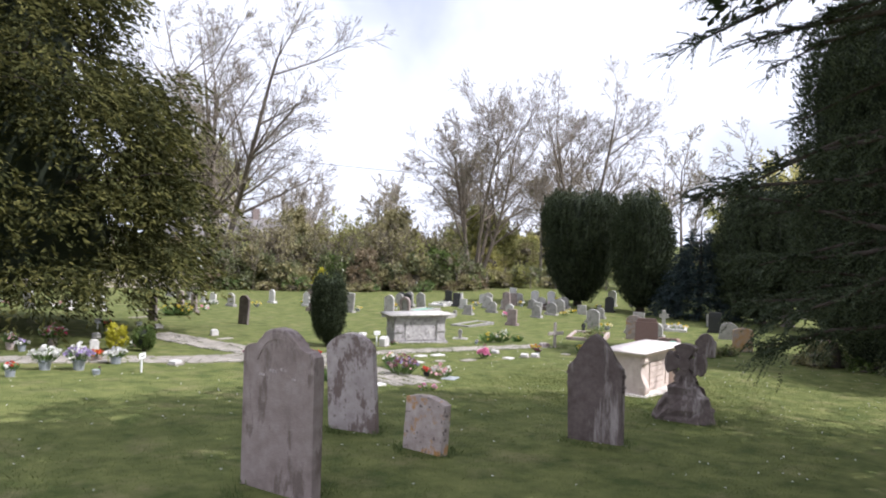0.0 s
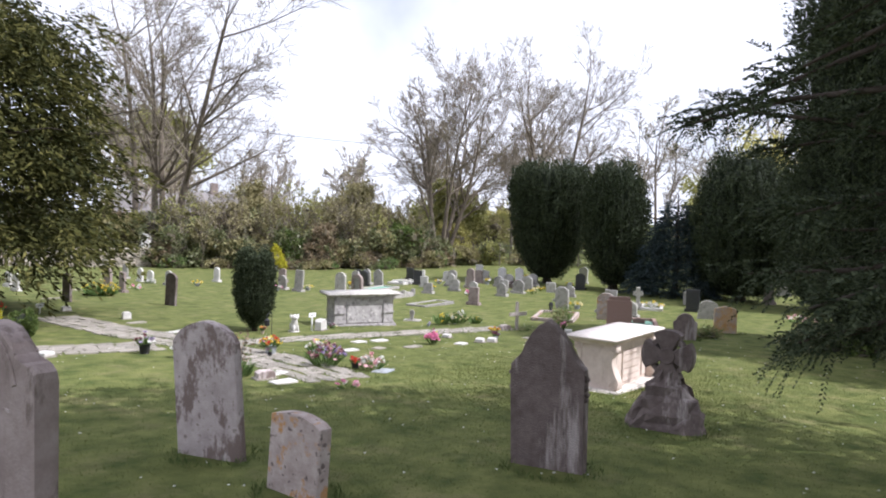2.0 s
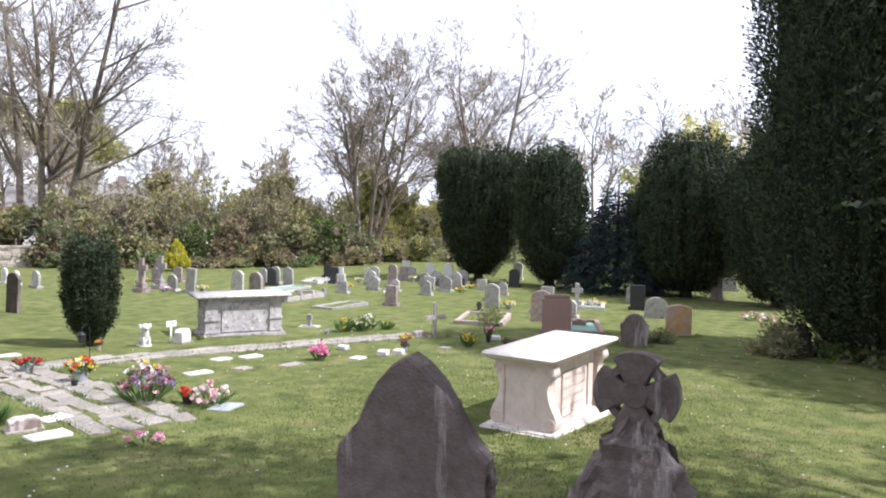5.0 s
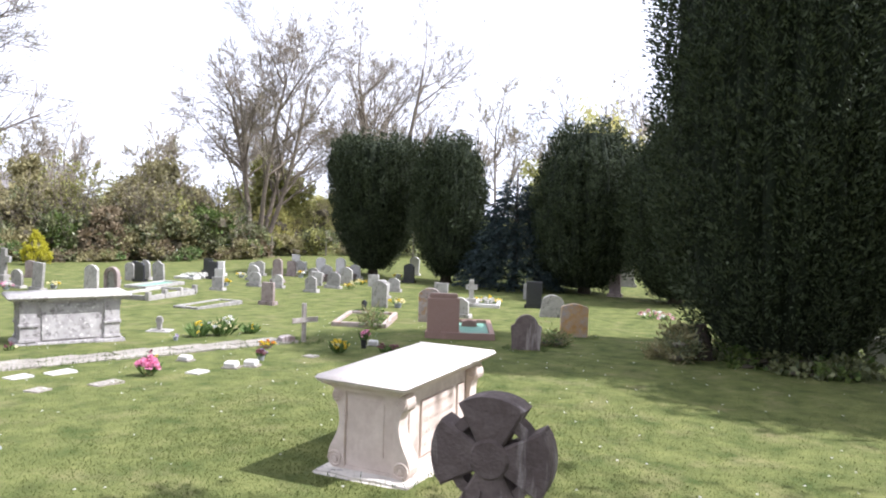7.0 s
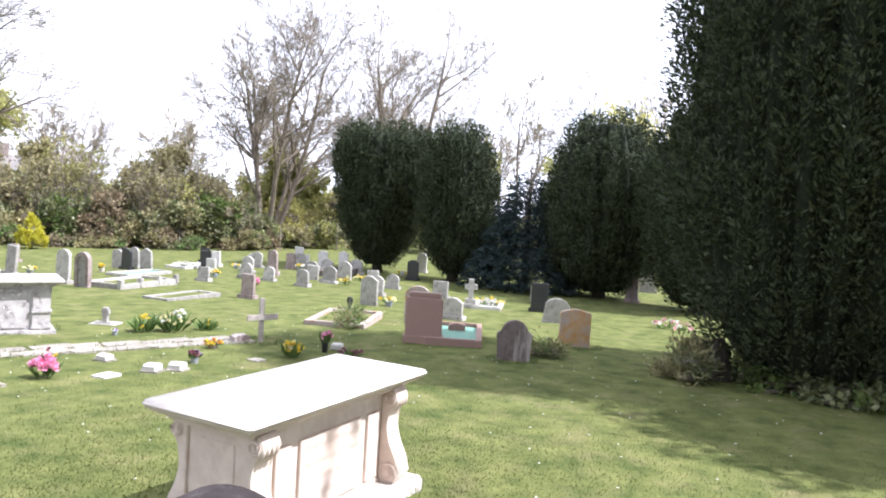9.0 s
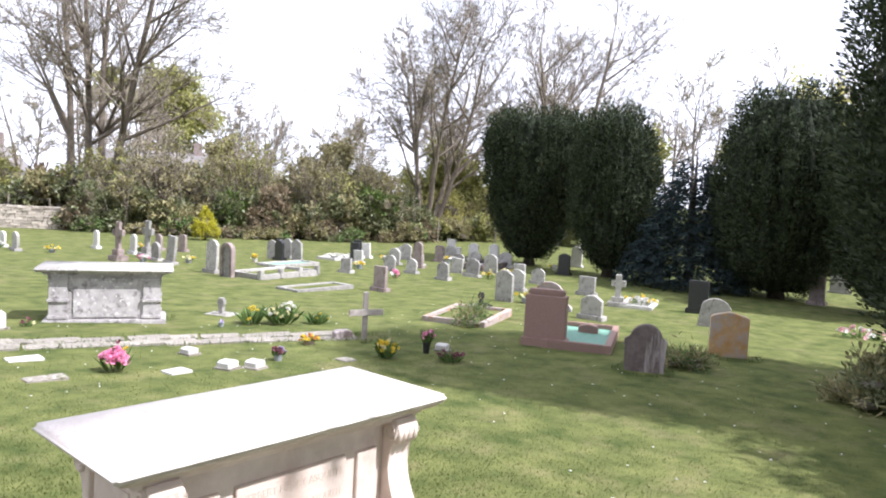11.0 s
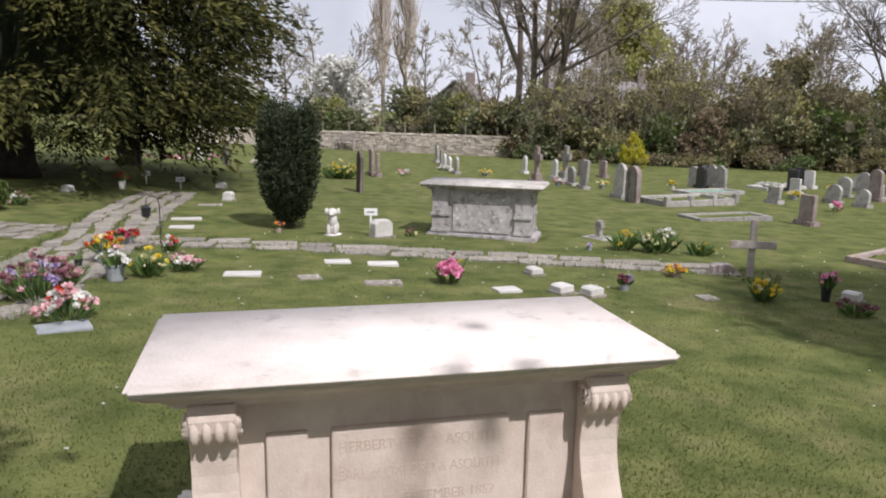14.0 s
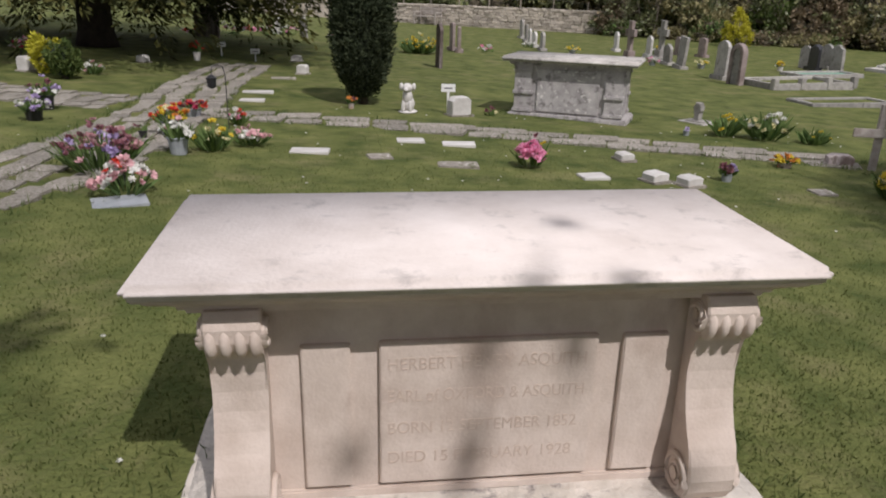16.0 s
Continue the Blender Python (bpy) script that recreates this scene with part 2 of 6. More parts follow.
def prism(outline, y0, y1, bevel=0.0):
    """A slab with the given outline in x and z, from y0 to y1."""
    bm = bmesh.new()
    front = [bm.verts.new((x, y0, z)) for x, z in outline]
    back = [bm.verts.new((x, y1, z)) for x, z in outline]
    f = bm.faces.new(front)
    b = bm.faces.new(back[::-1])
    n = len(outline)
    for i in range(n):
        bm.faces.new((front[i], back[i], back[(i + 1) % n], front[(i + 1) % n]))
    if bevel:
        bmesh.ops.bevel(bm, geom=list(f.edges) + list(b.edges), offset=bevel, segments=1, affect="EDGES")
    return bm


def lathe(profile, sides=16, bm=None, cx=0.0, cy=0.0):
    bm = bm or bmesh.new()
    rings = [[bm.verts.new((cx + r * math.cos(2 * math.pi * k / sides), cy + r * math.sin(2 * math.pi * k / sides), z)) for k in range(sides)] for r, z in profile]
    for a, b in zip(rings, rings[1:]):
        for k in range(sides):
            bm.faces.new((a[k], a[(k + 1) % sides], b[(k + 1) % sides], b[k]))
    bm.faces.new(rings[0][::-1])
    bm.faces.new(rings[-1])
    return bm


def net(name, verts, quads):
    """A mesh from arrays of vertices and of faces with four corners."""
    me = bpy.data.meshes.new(name)
    me.vertices.add(len(verts))
    me.vertices.foreach_set("co", np.asarray(verts, np.float32).ravel())
    k = quads.shape[1]
    me.loops.add(quads.size)
    me.loops.foreach_set("vertex_index", quads.astype(np.int32).ravel())
    me.polygons.add(len(quads))
    me.polygons.foreach_set("loop_start", np.arange(0, quads.size, k, dtype=np.int32))
    me.update(calc_edges=True)
    return me


def unit(v):
    return v / np.maximum(np.linalg.norm(v, axis=-1, keepdims=True), 1e-6)


def leaves(name, centre, way, length, width, rng):
    """Diamond leaves that start at centre and point along way."""
    n = len(centre)
    way = unit(way)
    side = unit(np.cross(way, rng.normal(size=(n, 3))))
    length, width = np.broadcast_to(length, n)[:, None], np.broadcast_to(width, n)[:, None]
    mid = centre + way * length * 0.45
    bend = np.cross(way, side) * length * 0.12
    v = np.stack([centre, mid + side * width / 2, centre + way * length - bend, mid - side * width / 2], 1).reshape(-1, 3)
    return net(name, v, np.arange(4 * n).reshape(n, 4))


def tubes(name, sets):
    """One mesh of tapering tubes; each set: points (b, n, 3), radii (b, n), sides."""
    vs, fs, base = [], [], 0
    for P, R, s in sets:
        b, n = R.shape
        d = unit(P[:, -1] - P[:, 0])
        ref = np.where(np.abs(d[:, 2:3]) > 0.9, np.array([[1.0, 0, 0]]), np.array([[0, 0, 1.0]]))
        u = unit(np.cross(d, ref))
        w = np.cross(d, u)
        a = np.arange(s) * 2 * np.pi / s
        ring = u[:, None, :] * np.cos(a)[None, :, None] + w[:, None, :] * np.sin(a)[None, :, None]
        V = P[:, :, None, :] + R[:, :, None, None] * ring[:, None, :, :]
        vs.append(V.reshape(-1, 3))
        i = np.arange(b)[:, None, None] * n * s + np.arange(n - 1)[None, :, None] * s
        k = np.arange(s)[None, None, :]
        k2 = (np.arange(s) + 1)[None, None, :] % s
        fs.append((np.stack([i + k, i + k2, i + s + k2, i + s + k], -1) + base).reshape(-1, 4))
        base += b * n * s
    return net(name, np.concatenate(vs), np.concatenate(fs))


def grow(stems, plan, rng):
    """Branches level by level. stems: start, way, length, radius arrays; plan rows: points, sides, lift, wobble, children, angle, ratio."""
    P0, D, L, R = stems
    out = []
    for n, sides, lift, wobble, kids, angle, ratio in plan:
        b = len(L)
        pts, d = [P0], D.copy()
        for _ in range(n - 1):
            d = unit(d + np.array([0, 0, lift]) + rng.normal(size=(b, 3)) * wobble)
            pts.append(pts[-1] + d * (L / (n - 1))[:, None])
        P = np.stack(pts, 1)
        taper = np.linspace(1, 0.35, n)[None, :]
        out.append((P, R[:, None] * taper, sides))
        if not kids:
            continue
        t = rng.uniform(0.28, 1.0, (b, kids))
        t[:, 0] = 1.0
        f = t * (n - 1)
        i = np.minimum(f.astype(int), n - 2)
        fr = (f - i)[..., None]
        rows = np.arange(b)[:, None]
        P0n = (P[rows, i] * (1 - fr) + P[rows, i + 1] * fr).reshape(-1, 3)
        dn = unit(P[rows, i + 1] - P[rows, i]).reshape(-1, 3)
        side = unit(np.cross(dn, rng.normal(size=dn.shape)))
        an = np.radians(angle) * rng.uniform(0.55, 1.25, len(dn))
        an[::kids] *= 0.4
        D = unit(dn * np.cos(an)[:, None] + side * np.sin(an)[:, None])
        tt = t.reshape(-1)
        L = np.repeat(L, kids) * ratio * rng.uniform(0.6, 1.15, len(tt)) * (1.15 - 0.45 * tt)
        R = np.repeat(R, kids) * (1 - 0.6 * tt) * 0.62
        P0 = P0n
    return out


def bare_tree(x, y, height, stems, spread, seed, label, mat=None, twig=None, density=5, buds=0.0, budmat=None, group="", name="tree", thin=0.012, budsize=(0.06, 0.14), stout=0.013):
    """A leafless tree: one or more stems that fork into fine twigs."""
    rng = np.random.default_rng(seed)
    ob = thing(name, at(x, y), label, "tree", group)
    a = rng.uniform(0, 2 * np.pi, stems) if stems < 2 else np.arange(stems) * 2 * np.pi / stems + rng.uniform(0, 1)
    off = 0.0 if stems == 1 else 0.035 * height
    P0 = np.stack([np.cos(a) * off * 0.5, np.sin(a) * off * 0.5, np.full(stems, -0.15)], 1)
    tilt = spread * (1.0 if stems == 1 else np.linspace(0.25, 1.25, stems)[rng.permutation(stems)])
    D = unit(np.stack([np.cos(a) * tilt, np.sin(a) * tilt, np.ones(stems)], 1))
    L = height * rng.uniform(0.68, 0.86, stems)
    R = np.full(stems, stout * height)
    k = density
    sets = grow((P0, D, L, R), [(9, 7, 0.03, 0.03, k + 6, 50, 0.46), (6, 5, 0.04, 0.05, k + 3, 46, 0.52), (5, 3, 0.04, 0.07, k + 1, 48, 0.58), (4, 3, 0.04, 0.09, k, 50, 0.62), (2, 3, 0.05, 0.10, 0, 0, 0)], rng)
    part("trunk", tubes("trunk", sets[:2]), mat or BARK, ob, smooth=True)
    part("twig_crown", tubes("twig_crown", [(P, np.maximum(Q, thin), s) for P, Q, s in sets[2:]]), twig or TWIG, ob)
    if buds:
        P = sets[-1][0].reshape(-1, 3)
        P = P[rng.random(len(P)) < buds]
        part("young_leaves", leaves("young_leaves", P, rng.normal(size=P.shape) + (0, 0, 0.3), rng.uniform(*budsize, len(P)), budsize[0] * 1.15, rng), budmat or SPRING, ob)
    return ob


def lumps(rng, n=7, kz=0.6, lo=2, hi=11):
    """A smooth random wave over angle and height."""
    k, z, ph, am = rng.integers(lo, hi, n), rng.uniform(-kz, kz, n), rng.uniform(0, 6.28, n), rng.uniform(0.4, 1.0, n)
    return lambda a, h: sum(am[i] * np.sin(k[i] * a + z[i] * h + ph[i]) for i in range(n)) / n


def upright_yew(x, y, profile, seed, n, label, leaf=(0.30, 0.075), mat=None, rough=0.10, trunk=0.22, group="", name="yew_tree", way=(0.55, 1.0), core=None, shift=(0.0, 0.0), plume=1.0):
    """A clipped or fastigiate evergreen: trunk, solid core in the colour of inner shade and a coat of upward sprays.
    profile: radius and height rows.
    """
    rng = np.random.default_rng(seed)
    ob = thing(name, at(x, y), label, "tree" if profile[-1][1] > 2.5 else "shrub", group)
    pr, pz = np.array(profile).T
    wave, wob = lumps(rng, 6, 0.8, 1, 6), lumps(rng, 5, 1.1, 1, 5)
    folds, ph = int(rng.integers(9, 13)), rng.uniform(0, 6.28)
    def wave2(a, h):
        """Upright folds with sharp creases between them."""
        return 1.45 * np.sqrt(np.abs(np.sin(folds * a + ph + 1.5 * wob(a, h)))) - 1.1
    zs = np.linspace(pz[0], pz[-1], 400)
    wgt = np.interp(zs, pz, pr) + 0.15
    cum = np.cumsum(wgt) / wgt.sum()
    def place(m, lo, hi):
        z = np.interp(rng.random(m), cum, zs)
        a = rng.uniform(0, 2 * np.pi, m)
        r = np.interp(z, pz, pr) * (1 + rough * 1.6 * wave(a, z) + rough * 2.2 * wave2(a, z)) * rng.uniform(lo, hi, m)
        return np.stack([shift[0] * z / pz[-1] + r * np.cos(a), shift[1] * z / pz[-1] + r * np.sin(a), z], 1), np.stack([np.cos(a), np.sin(a), np.zeros(m)], 1)
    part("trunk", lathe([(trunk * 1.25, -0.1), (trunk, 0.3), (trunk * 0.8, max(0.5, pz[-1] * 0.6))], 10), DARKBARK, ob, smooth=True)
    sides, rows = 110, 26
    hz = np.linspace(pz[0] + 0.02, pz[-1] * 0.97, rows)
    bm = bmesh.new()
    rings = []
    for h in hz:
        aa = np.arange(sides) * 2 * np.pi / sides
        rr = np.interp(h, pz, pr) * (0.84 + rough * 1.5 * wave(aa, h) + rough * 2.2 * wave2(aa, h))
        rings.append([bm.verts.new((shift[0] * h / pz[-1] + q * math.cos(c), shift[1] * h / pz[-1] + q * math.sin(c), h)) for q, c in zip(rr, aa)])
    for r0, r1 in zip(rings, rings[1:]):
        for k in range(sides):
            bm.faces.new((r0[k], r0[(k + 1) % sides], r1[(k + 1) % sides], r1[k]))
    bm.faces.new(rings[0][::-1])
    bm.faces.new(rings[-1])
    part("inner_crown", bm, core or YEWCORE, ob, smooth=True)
    per = 44
    m = n // per
    c, o = place(m, 0.92, 1.0)
    up = np.clip((c[:, 2:3] - pz[0]) / (pz[-1] - pz[0]), 0, 1)
    axis = unit(o * way[0] * (1.1 - 0.75 * up) + np.array([0, 0, way[1]]) + rng.normal(size=(m, 3)) * 0.16)
    long = rng.uniform(0.6, 1.35, (m, 1)) * leaf[0] * 5.2 * plume
    t = rng.random((m, per)) ** 0.8
    ang = rng.uniform(0, 6.28, (m, per))
    e1 = unit(np.cross(axis, rng.normal(size=(m, 3))))
    e2 = np.cross(axis, e1)
    out = e1[:, None] * np.cos(ang)[..., None] + e2[:, None] * np.sin(ang)[..., None]
    fat = (0.10 + 0.17 * np.sin(np.pi * np.clip(t * 0.85 + 0.12, 0, 1))) * long
    cc = (c[:, None] + axis[:, None] * ((t - 0.35) * long)[..., None] + out * (fat * rng.uniform(0.45, 1.0, t.shape))[..., None]).reshape(-1, 3)
    d = (axis[:, None] * 0.8 + out * 0.75 + rng.normal(size=(m, per, 3)) * 0.22).reshape(-1, 3)
    cc[:, 2] = np.maximum(cc[:, 2], 0.02)
    part("crown", leaves("crown", cc, d, rng.uniform(0.6, 1.25, len(cc)) * leaf[0], rng.uniform(0.7, 1.3, len(cc)) * leaf[1], rng), mat or YEW, ob)
    return ob


def spray(centres, ways, per, size, rng, droop=0.35):
    """Leaf places and ways for flat, drooping sprays at the centres."""
    n = len(centres)
    t = rng.random((n, per))
    w = unit(ways + np.array([0, 0, -droop]) + rng.normal(size=ways.shape) * 0.25)
    side = unit(np.cross(w, np.array([0, 0, 1.0]) + rng.normal(size=w.shape) * 0.2))
    off = (rng.random((n, per)) - 0.5) * 1.1 * (1.05 - t)
    c = centres[:, None, :] + w[:, None, :] * (t * size)[..., None] + side[:, None, :] * (off * size)[..., None]
    c[..., 2] -= 0.35 * size * t ** 2 * droop * 2
    d = w[:, None, :] + side[:, None, :] * np.sign(off)[..., None] * 0.7 + rng.normal(size=c.shape) * 0.22
    return c.reshape(-1, 3), d.reshape(-1, 3)


def feather(centres, ways, per, size, rng, droop=0.5):
    """Needles in two ranks along drooping twigs: their feet and ways."""
    n = len(centres)
    size = size * rng.uniform(0.6, 1.25, n)
    w = unit(ways + rng.normal(size=ways.shape) * 0.15)
    side = unit(np.cross(w, np.array([0, 0, 1.0]) + rng.normal(size=w.shape) * 0.3))
    t = np.linspace(0, 1, per)[None, :]
    c = centres[:, None] + w[:, None] * (t * size[:, None])[..., None]
    c[..., 2] -= droop * 0.6 * size[:, None] * t ** 2
    rank = np.where(np.arange(per) % 2, 1.0, -1.0)[None, :, None]
    d = w[:, None] * 0.75 + side[:, None] * rank + rng.normal(size=c.shape) * 0.22
    d[..., 2] -= droop * t * 0.8
    return c.reshape(-1, 3), d.reshape(-1, 3), np.repeat(1.1 - 0.5 * t, n, 0).reshape(-1)


def bushy(x, y, rx, ry, h, seed, n, mat, label, leaf=(0.14, 0.085), rz=0.0, second=None, name="hedge_shrub", category="shrub", group="", z0=0.0, dz=0.0, shoots=0):
    """A wild shrub: leaf tufts on uneven lobes down to the ground, inner lobes coloured as shaded twigs, stray shoots.
    """
    rng = np.random.default_rng(seed)
    ob = thing(name, at(x, y, rz, dz), label, category, group)
    m = int(rng.integers(15, 21))
    f = rng.uniform(0.12, 0.78, m)
    a = rng.uniform(0, 6.28, m)
    q = np.sqrt(rng.random(m)) * (1.0 - 0.45 * f)
    lobes = np.stack([q * np.cos(a) * rx * 0.8, q * np.sin(a) * ry * 0.8, f * h + z0], 1)
    rad = rng.uniform(0.22, 0.44, m)[:, None] * np.array([[rx, ry, h * 0.55]])
    per = 12
    k = n // per
    i = rng.integers(0, m, k)
    d = unit(rng.normal(size=(k, 3)))
    d[:, 2] = np.where(d[:, 2] < -0.7, -d[:, 2], d[:, 2])
    tip = lobes[i] + d * rad[i] * rng.uniform(0.75, 1.22, k)[:, None]
    c = (tip[:, None] + rng.normal(size=(k, per, 3)) * leaf[0] * 0.55).reshape(-1, 3)
    c[:, 2] = np.maximum(c[:, 2], 0.03)
    way = (d[:, None] * 0.8 + rng.normal(size=(k, per, 3)) * 0.55 + (0, 0, 0.2)).reshape(-1, 3)
    pick = np.repeat(rng.random(m)[i] < (0.38 if second else 0.0), per)
    part("leaves", leaves("leaves", c[~pick], way[~pick], rng.uniform(0.6, 1.3, (~pick).sum()) * leaf[0], leaf[1], rng), mat, ob)
    if second and pick.any():
        part("other_leaves", leaves("other_leaves", c[pick], way[pick], rng.uniform(0.6, 1.3, pick.sum()) * leaf[0], leaf[1], rng), second, ob)
    # solid lobes whose dark colour stands in for shade between the twigs
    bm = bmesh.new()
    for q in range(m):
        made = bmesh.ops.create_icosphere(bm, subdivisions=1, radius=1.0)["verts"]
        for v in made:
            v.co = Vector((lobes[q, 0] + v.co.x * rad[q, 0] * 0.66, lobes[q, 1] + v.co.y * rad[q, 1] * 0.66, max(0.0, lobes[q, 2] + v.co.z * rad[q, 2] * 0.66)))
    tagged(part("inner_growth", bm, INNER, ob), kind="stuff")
    if shoots:
        a = rng.uniform(0, 6.28, shoots)
        r = rng.uniform(0.1, 0.75, shoots)
        P0 = np.stack([r * rx * np.cos(a), r * ry * np.sin(a), np.full(shoots, 0.0)], 1)
        D = unit(np.stack([np.cos(a) * 0.25, np.sin(a) * 0.25, np.ones(shoots)], 1) + rng.normal(size=(shoots, 3)) * 0.12)
        sets = grow((P0, D, h * rng.uniform(0.85, 1.3, shoots), np.full(shoots, 0.022)), [(6, 4, 0.0, 0.08, 7, 36, 0.34), (4, 3, 0.02, 0.12, 4, 42, 0.55), (3, 3, 0.0, 0.12, 0, 0, 0)], rng)
        part("twig_growth", tubes("twig_growth", [(P, np.maximum(R, 0.009), sd) for P, R, sd in sets]), TWIG, ob)
        P = np.concatenate([sets[1][0].reshape(-1, 3), sets[2][0].reshape(-1, 3)])
        P = P[rng.random(len(P)) < 0.55]
        part("young_leaves", leaves("young_leaves", P, rng.normal(size=P.shape) + (0, 0, 0.3), rng.uniform(0.5, 1.0, len(P)) * leaf[0] * 0.7, leaf[1] * 0.55, rng), second or mat, ob)
    return ob

# ---- ground ----
def spaced(lo, hi, step, far):
    c = list(np.arange(lo, hi + 0.01, step))
    d = step
    while c[-1] < far:
        d *= 1.35
        c.append(c[-1] + d)
        c.insert(0, c[0] - d)
    return np.array(c)


gx, gy = spaced(-16, 34, 0.5, 1500), spaced(-10, 42, 0.5, 1500)
GX, GY = np.meshgrid(gx, gy, indexing="ij")
GZ = np.vectorize(g)(GX, GY)
for i in range(len(gx)):
    for j in range(len(gy)):
        if abs(gx[i]) < 60 and abs(gy[j]) < 60:
            GZ[i, j] += 0.018 * noise.noise((gx[i] * 0.7, gy[j] * 0.7, 0))
idx = np.arange(GX.size).reshape(GX.shape)
ground = part("ground", net("ground", np.stack([GX, GY, GZ], -1).reshape(-1, 3), np.stack([idx[:-1, :-1], idx[1:, :-1], idx[1:, 1:], idx[:-1, 1:]], -1).reshape(-1, 4)), GRASS, smooth=True)
tagged(ground, "mown churchyard lawn with worn yellowish patches", "ground", kind="structure")

# ---- the table tomb ----
tomb = thing("table_tomb", pose(0, 0, 0), "pale limestone table tomb with scrolled corner brackets and a carved inscription", "tomb")
bm = box(0.03, 1.87, -0.03, 0.89, -0.12, 0.105, 0.02)
bmesh.ops.subdivide_edges(bm, edges=list(bm.edges), cuts=5, use_grid_fill=True)
for v in bm.verts:
    if v.co.z > -0.05:
        q = noise.noise_vector(v.co * 7) * 0.022
        v.co += Vector((q.x, q.y, q.z * 0.6))
part("plinth", bm, PLINTH, tomb, "rough flaking limestone plinth", True)
part("body", box(0.20, 1.71, 0.20, 0.66, 0.09, 0.80, 0.004), LIME, tomb)
part("base_course", box(0.185, 1.725, 0.185, 0.675, 0.10, 0.135, 0.006), LIME, tomb)
bm = bmesh.new()
rings = []
for a, z in ((0.022, 0.866), (0.024, 0.852), (0.040, 0.848), (0.046, 0.838), (0.066, 0.826), (0.092, 0.815), (0.110, 0.803), (0.114, 0.792), (0.128, 0.788), (0.132, 0.774), (0.19, 0.772)):
    rings.append([bm.verts.new(v) for v in ((a, a, z), (1.9 - a, a, z), (1.9 - a, 0.857 - a, z), (a, 0.857 - a, z))])
for r0, r1 in zip(rings, rings[1:]):
    for k in range(4):
        bm.faces.new((r0[k], r1[k], r1[(k + 1) % 4], r0[(k + 1) % 4]))
bm.faces.new(rings[0])
bm.faces.new(rings[-1][::-1])
bmesh.ops.recalc_face_normals(bm, faces=bm.faces)
part("cornice", bm, LIME, tomb, "moulded cornice under the slab")
bm = box(0, 1.9, 0, 0.857, 0.86, 0.905, 0.018)
part("slab", bm, LIMETOP, tomb, "weathered pale top slab with a rounded edge", True)
front = part("front_panel", box(0.647, 1.307, 0.180, 0.22, 0.15, 0.64, 0.004), LIME, tomb)
for a, b in ((0.421, 0.563), (1.386, 1.528)):
    part("pilaster_panel", box(a, b, 0.180, 0.22, 0.15, 0.637, 0.004), LIME, tomb)
for s in (0.192, 1.70):
    part("end_panel", box(s, s + 0.018, 0.29, 0.57, 0.25, 0.70, 0.005), LIME, tomb)


# the S-shaped corner brackets: outline in y and z, as it stands out from the body
def bracket_outline():
    pts = [(0.10, 0.79), (0.115, 0.775), (0.125, 0.745), (0.122, 0.705), (0.108, 0.675), (0.085, 0.655), (0.066, 0.63), (0.055, 0.58), (0.054, 0.52), (0.062, 0.46),
           (0.080, 0.40), (0.105, 0.345), (0.135, 0.295), (0.157, 0.245), (0.165, 0.195), (0.158, 0.15), (0.138, 0.115), (0.105, 0.10)]
    return [(0.0, 0.79)] + pts + [(0.0, 0.10)]


def disc(r, x0, x1, cy, cz, bm, sides=18):
    rings = [[bm.verts.new((x, cy + r * math.cos(2 * math.pi * k / sides), cz + r * math.sin(2 * math.pi * k / sides))) for k in range(sides)] for x in (x0, x1)]
    for k in range(sides):
        bm.faces.new((rings[0][k], rings[0][(k + 1) % sides], rings[1][(k + 1) % sides], rings[1][k]))
    bm.faces.new(rings[0])
    bm.faces.new(rings[1][::-1])


for x0 in (0.175, 1.583):
    for side in (-1, 1):
        wall_y = 0.20 if side < 0 else 0.657
        bm = bmesh.new()
        o = bracket_outline()
        a = [bm.verts.new((x0, wall_y + side * p, z)) for p, z in o]
        b = [bm.verts.new((x0 + 0.155, wall_y + side * p, z)) for p, z in o]
        bm.faces.new(a)
        bm.faces.new(b[::-1])
        for k in range(len(o)):
            bm.faces.new((a[k], b[k], b[(k + 1) % len(o)], a[(k + 1) % len(o)]))
        bmesh.ops.bevel(bm, geom=[e for e in bm.edges if abs(e.verts[0].co.x - e.verts[1].co.x) < 1e-6], offset=0.006, segments=1, affect="EDGES")
        br = part("scroll_bracket", bm, LIME, tomb, smooth=False)
        bm = bmesh.new()
        for k in range(4):
            made = bmesh.ops.create_uvsphere(bm, u_segments=10, v_segments=8, radius=1)["verts"]
            for v in made:
                v.co = Vector((x0 + 0.019 + 0.039 * k + v.co.x * 0.022, wall_y + side * (0.088 + v.co.y * 0.05), 0.705 + v.co.z * 0.056))
        part("reeded_roll", bm, LIME, br, smooth=True)
        for xf, out in ((x0, -1), (x0 + 0.155, 1)):
            for nm, r, cy, cz, turn in (("volute", 0.072, 0.086, 0.178, 1), ("upper_volute", 0.046, 0.074, 0.722, -1)):
                bm = bmesh.new()
                disc(r * 0.98, xf - 0.004, xf + 0.004 + 0.004 * out, wall_y + side * cy, cz, bm)
                disc(r * 0.30, xf - 0.014, xf + 0.014, wall_y + side * cy, cz, bm, 12)
                vol = part(nm, bm, LIME, br)
                th = np.linspace(0, 3.6 * math.pi, 44)
                rad = r * (1 - 0.70 * th / th[-1])
                pts = np.stack([np.full(44, xf + out * 0.006), wall_y + side * (cy + rad * np.cos(th)), cz + turn * rad * np.sin(th)], 1)
                vol.data.name = nm
                part("scroll_ridge", tubes("scroll_ridge", [(pts[None], np.linspace(0.012, 0.007, 44)[None], 6)]), LIME, br)


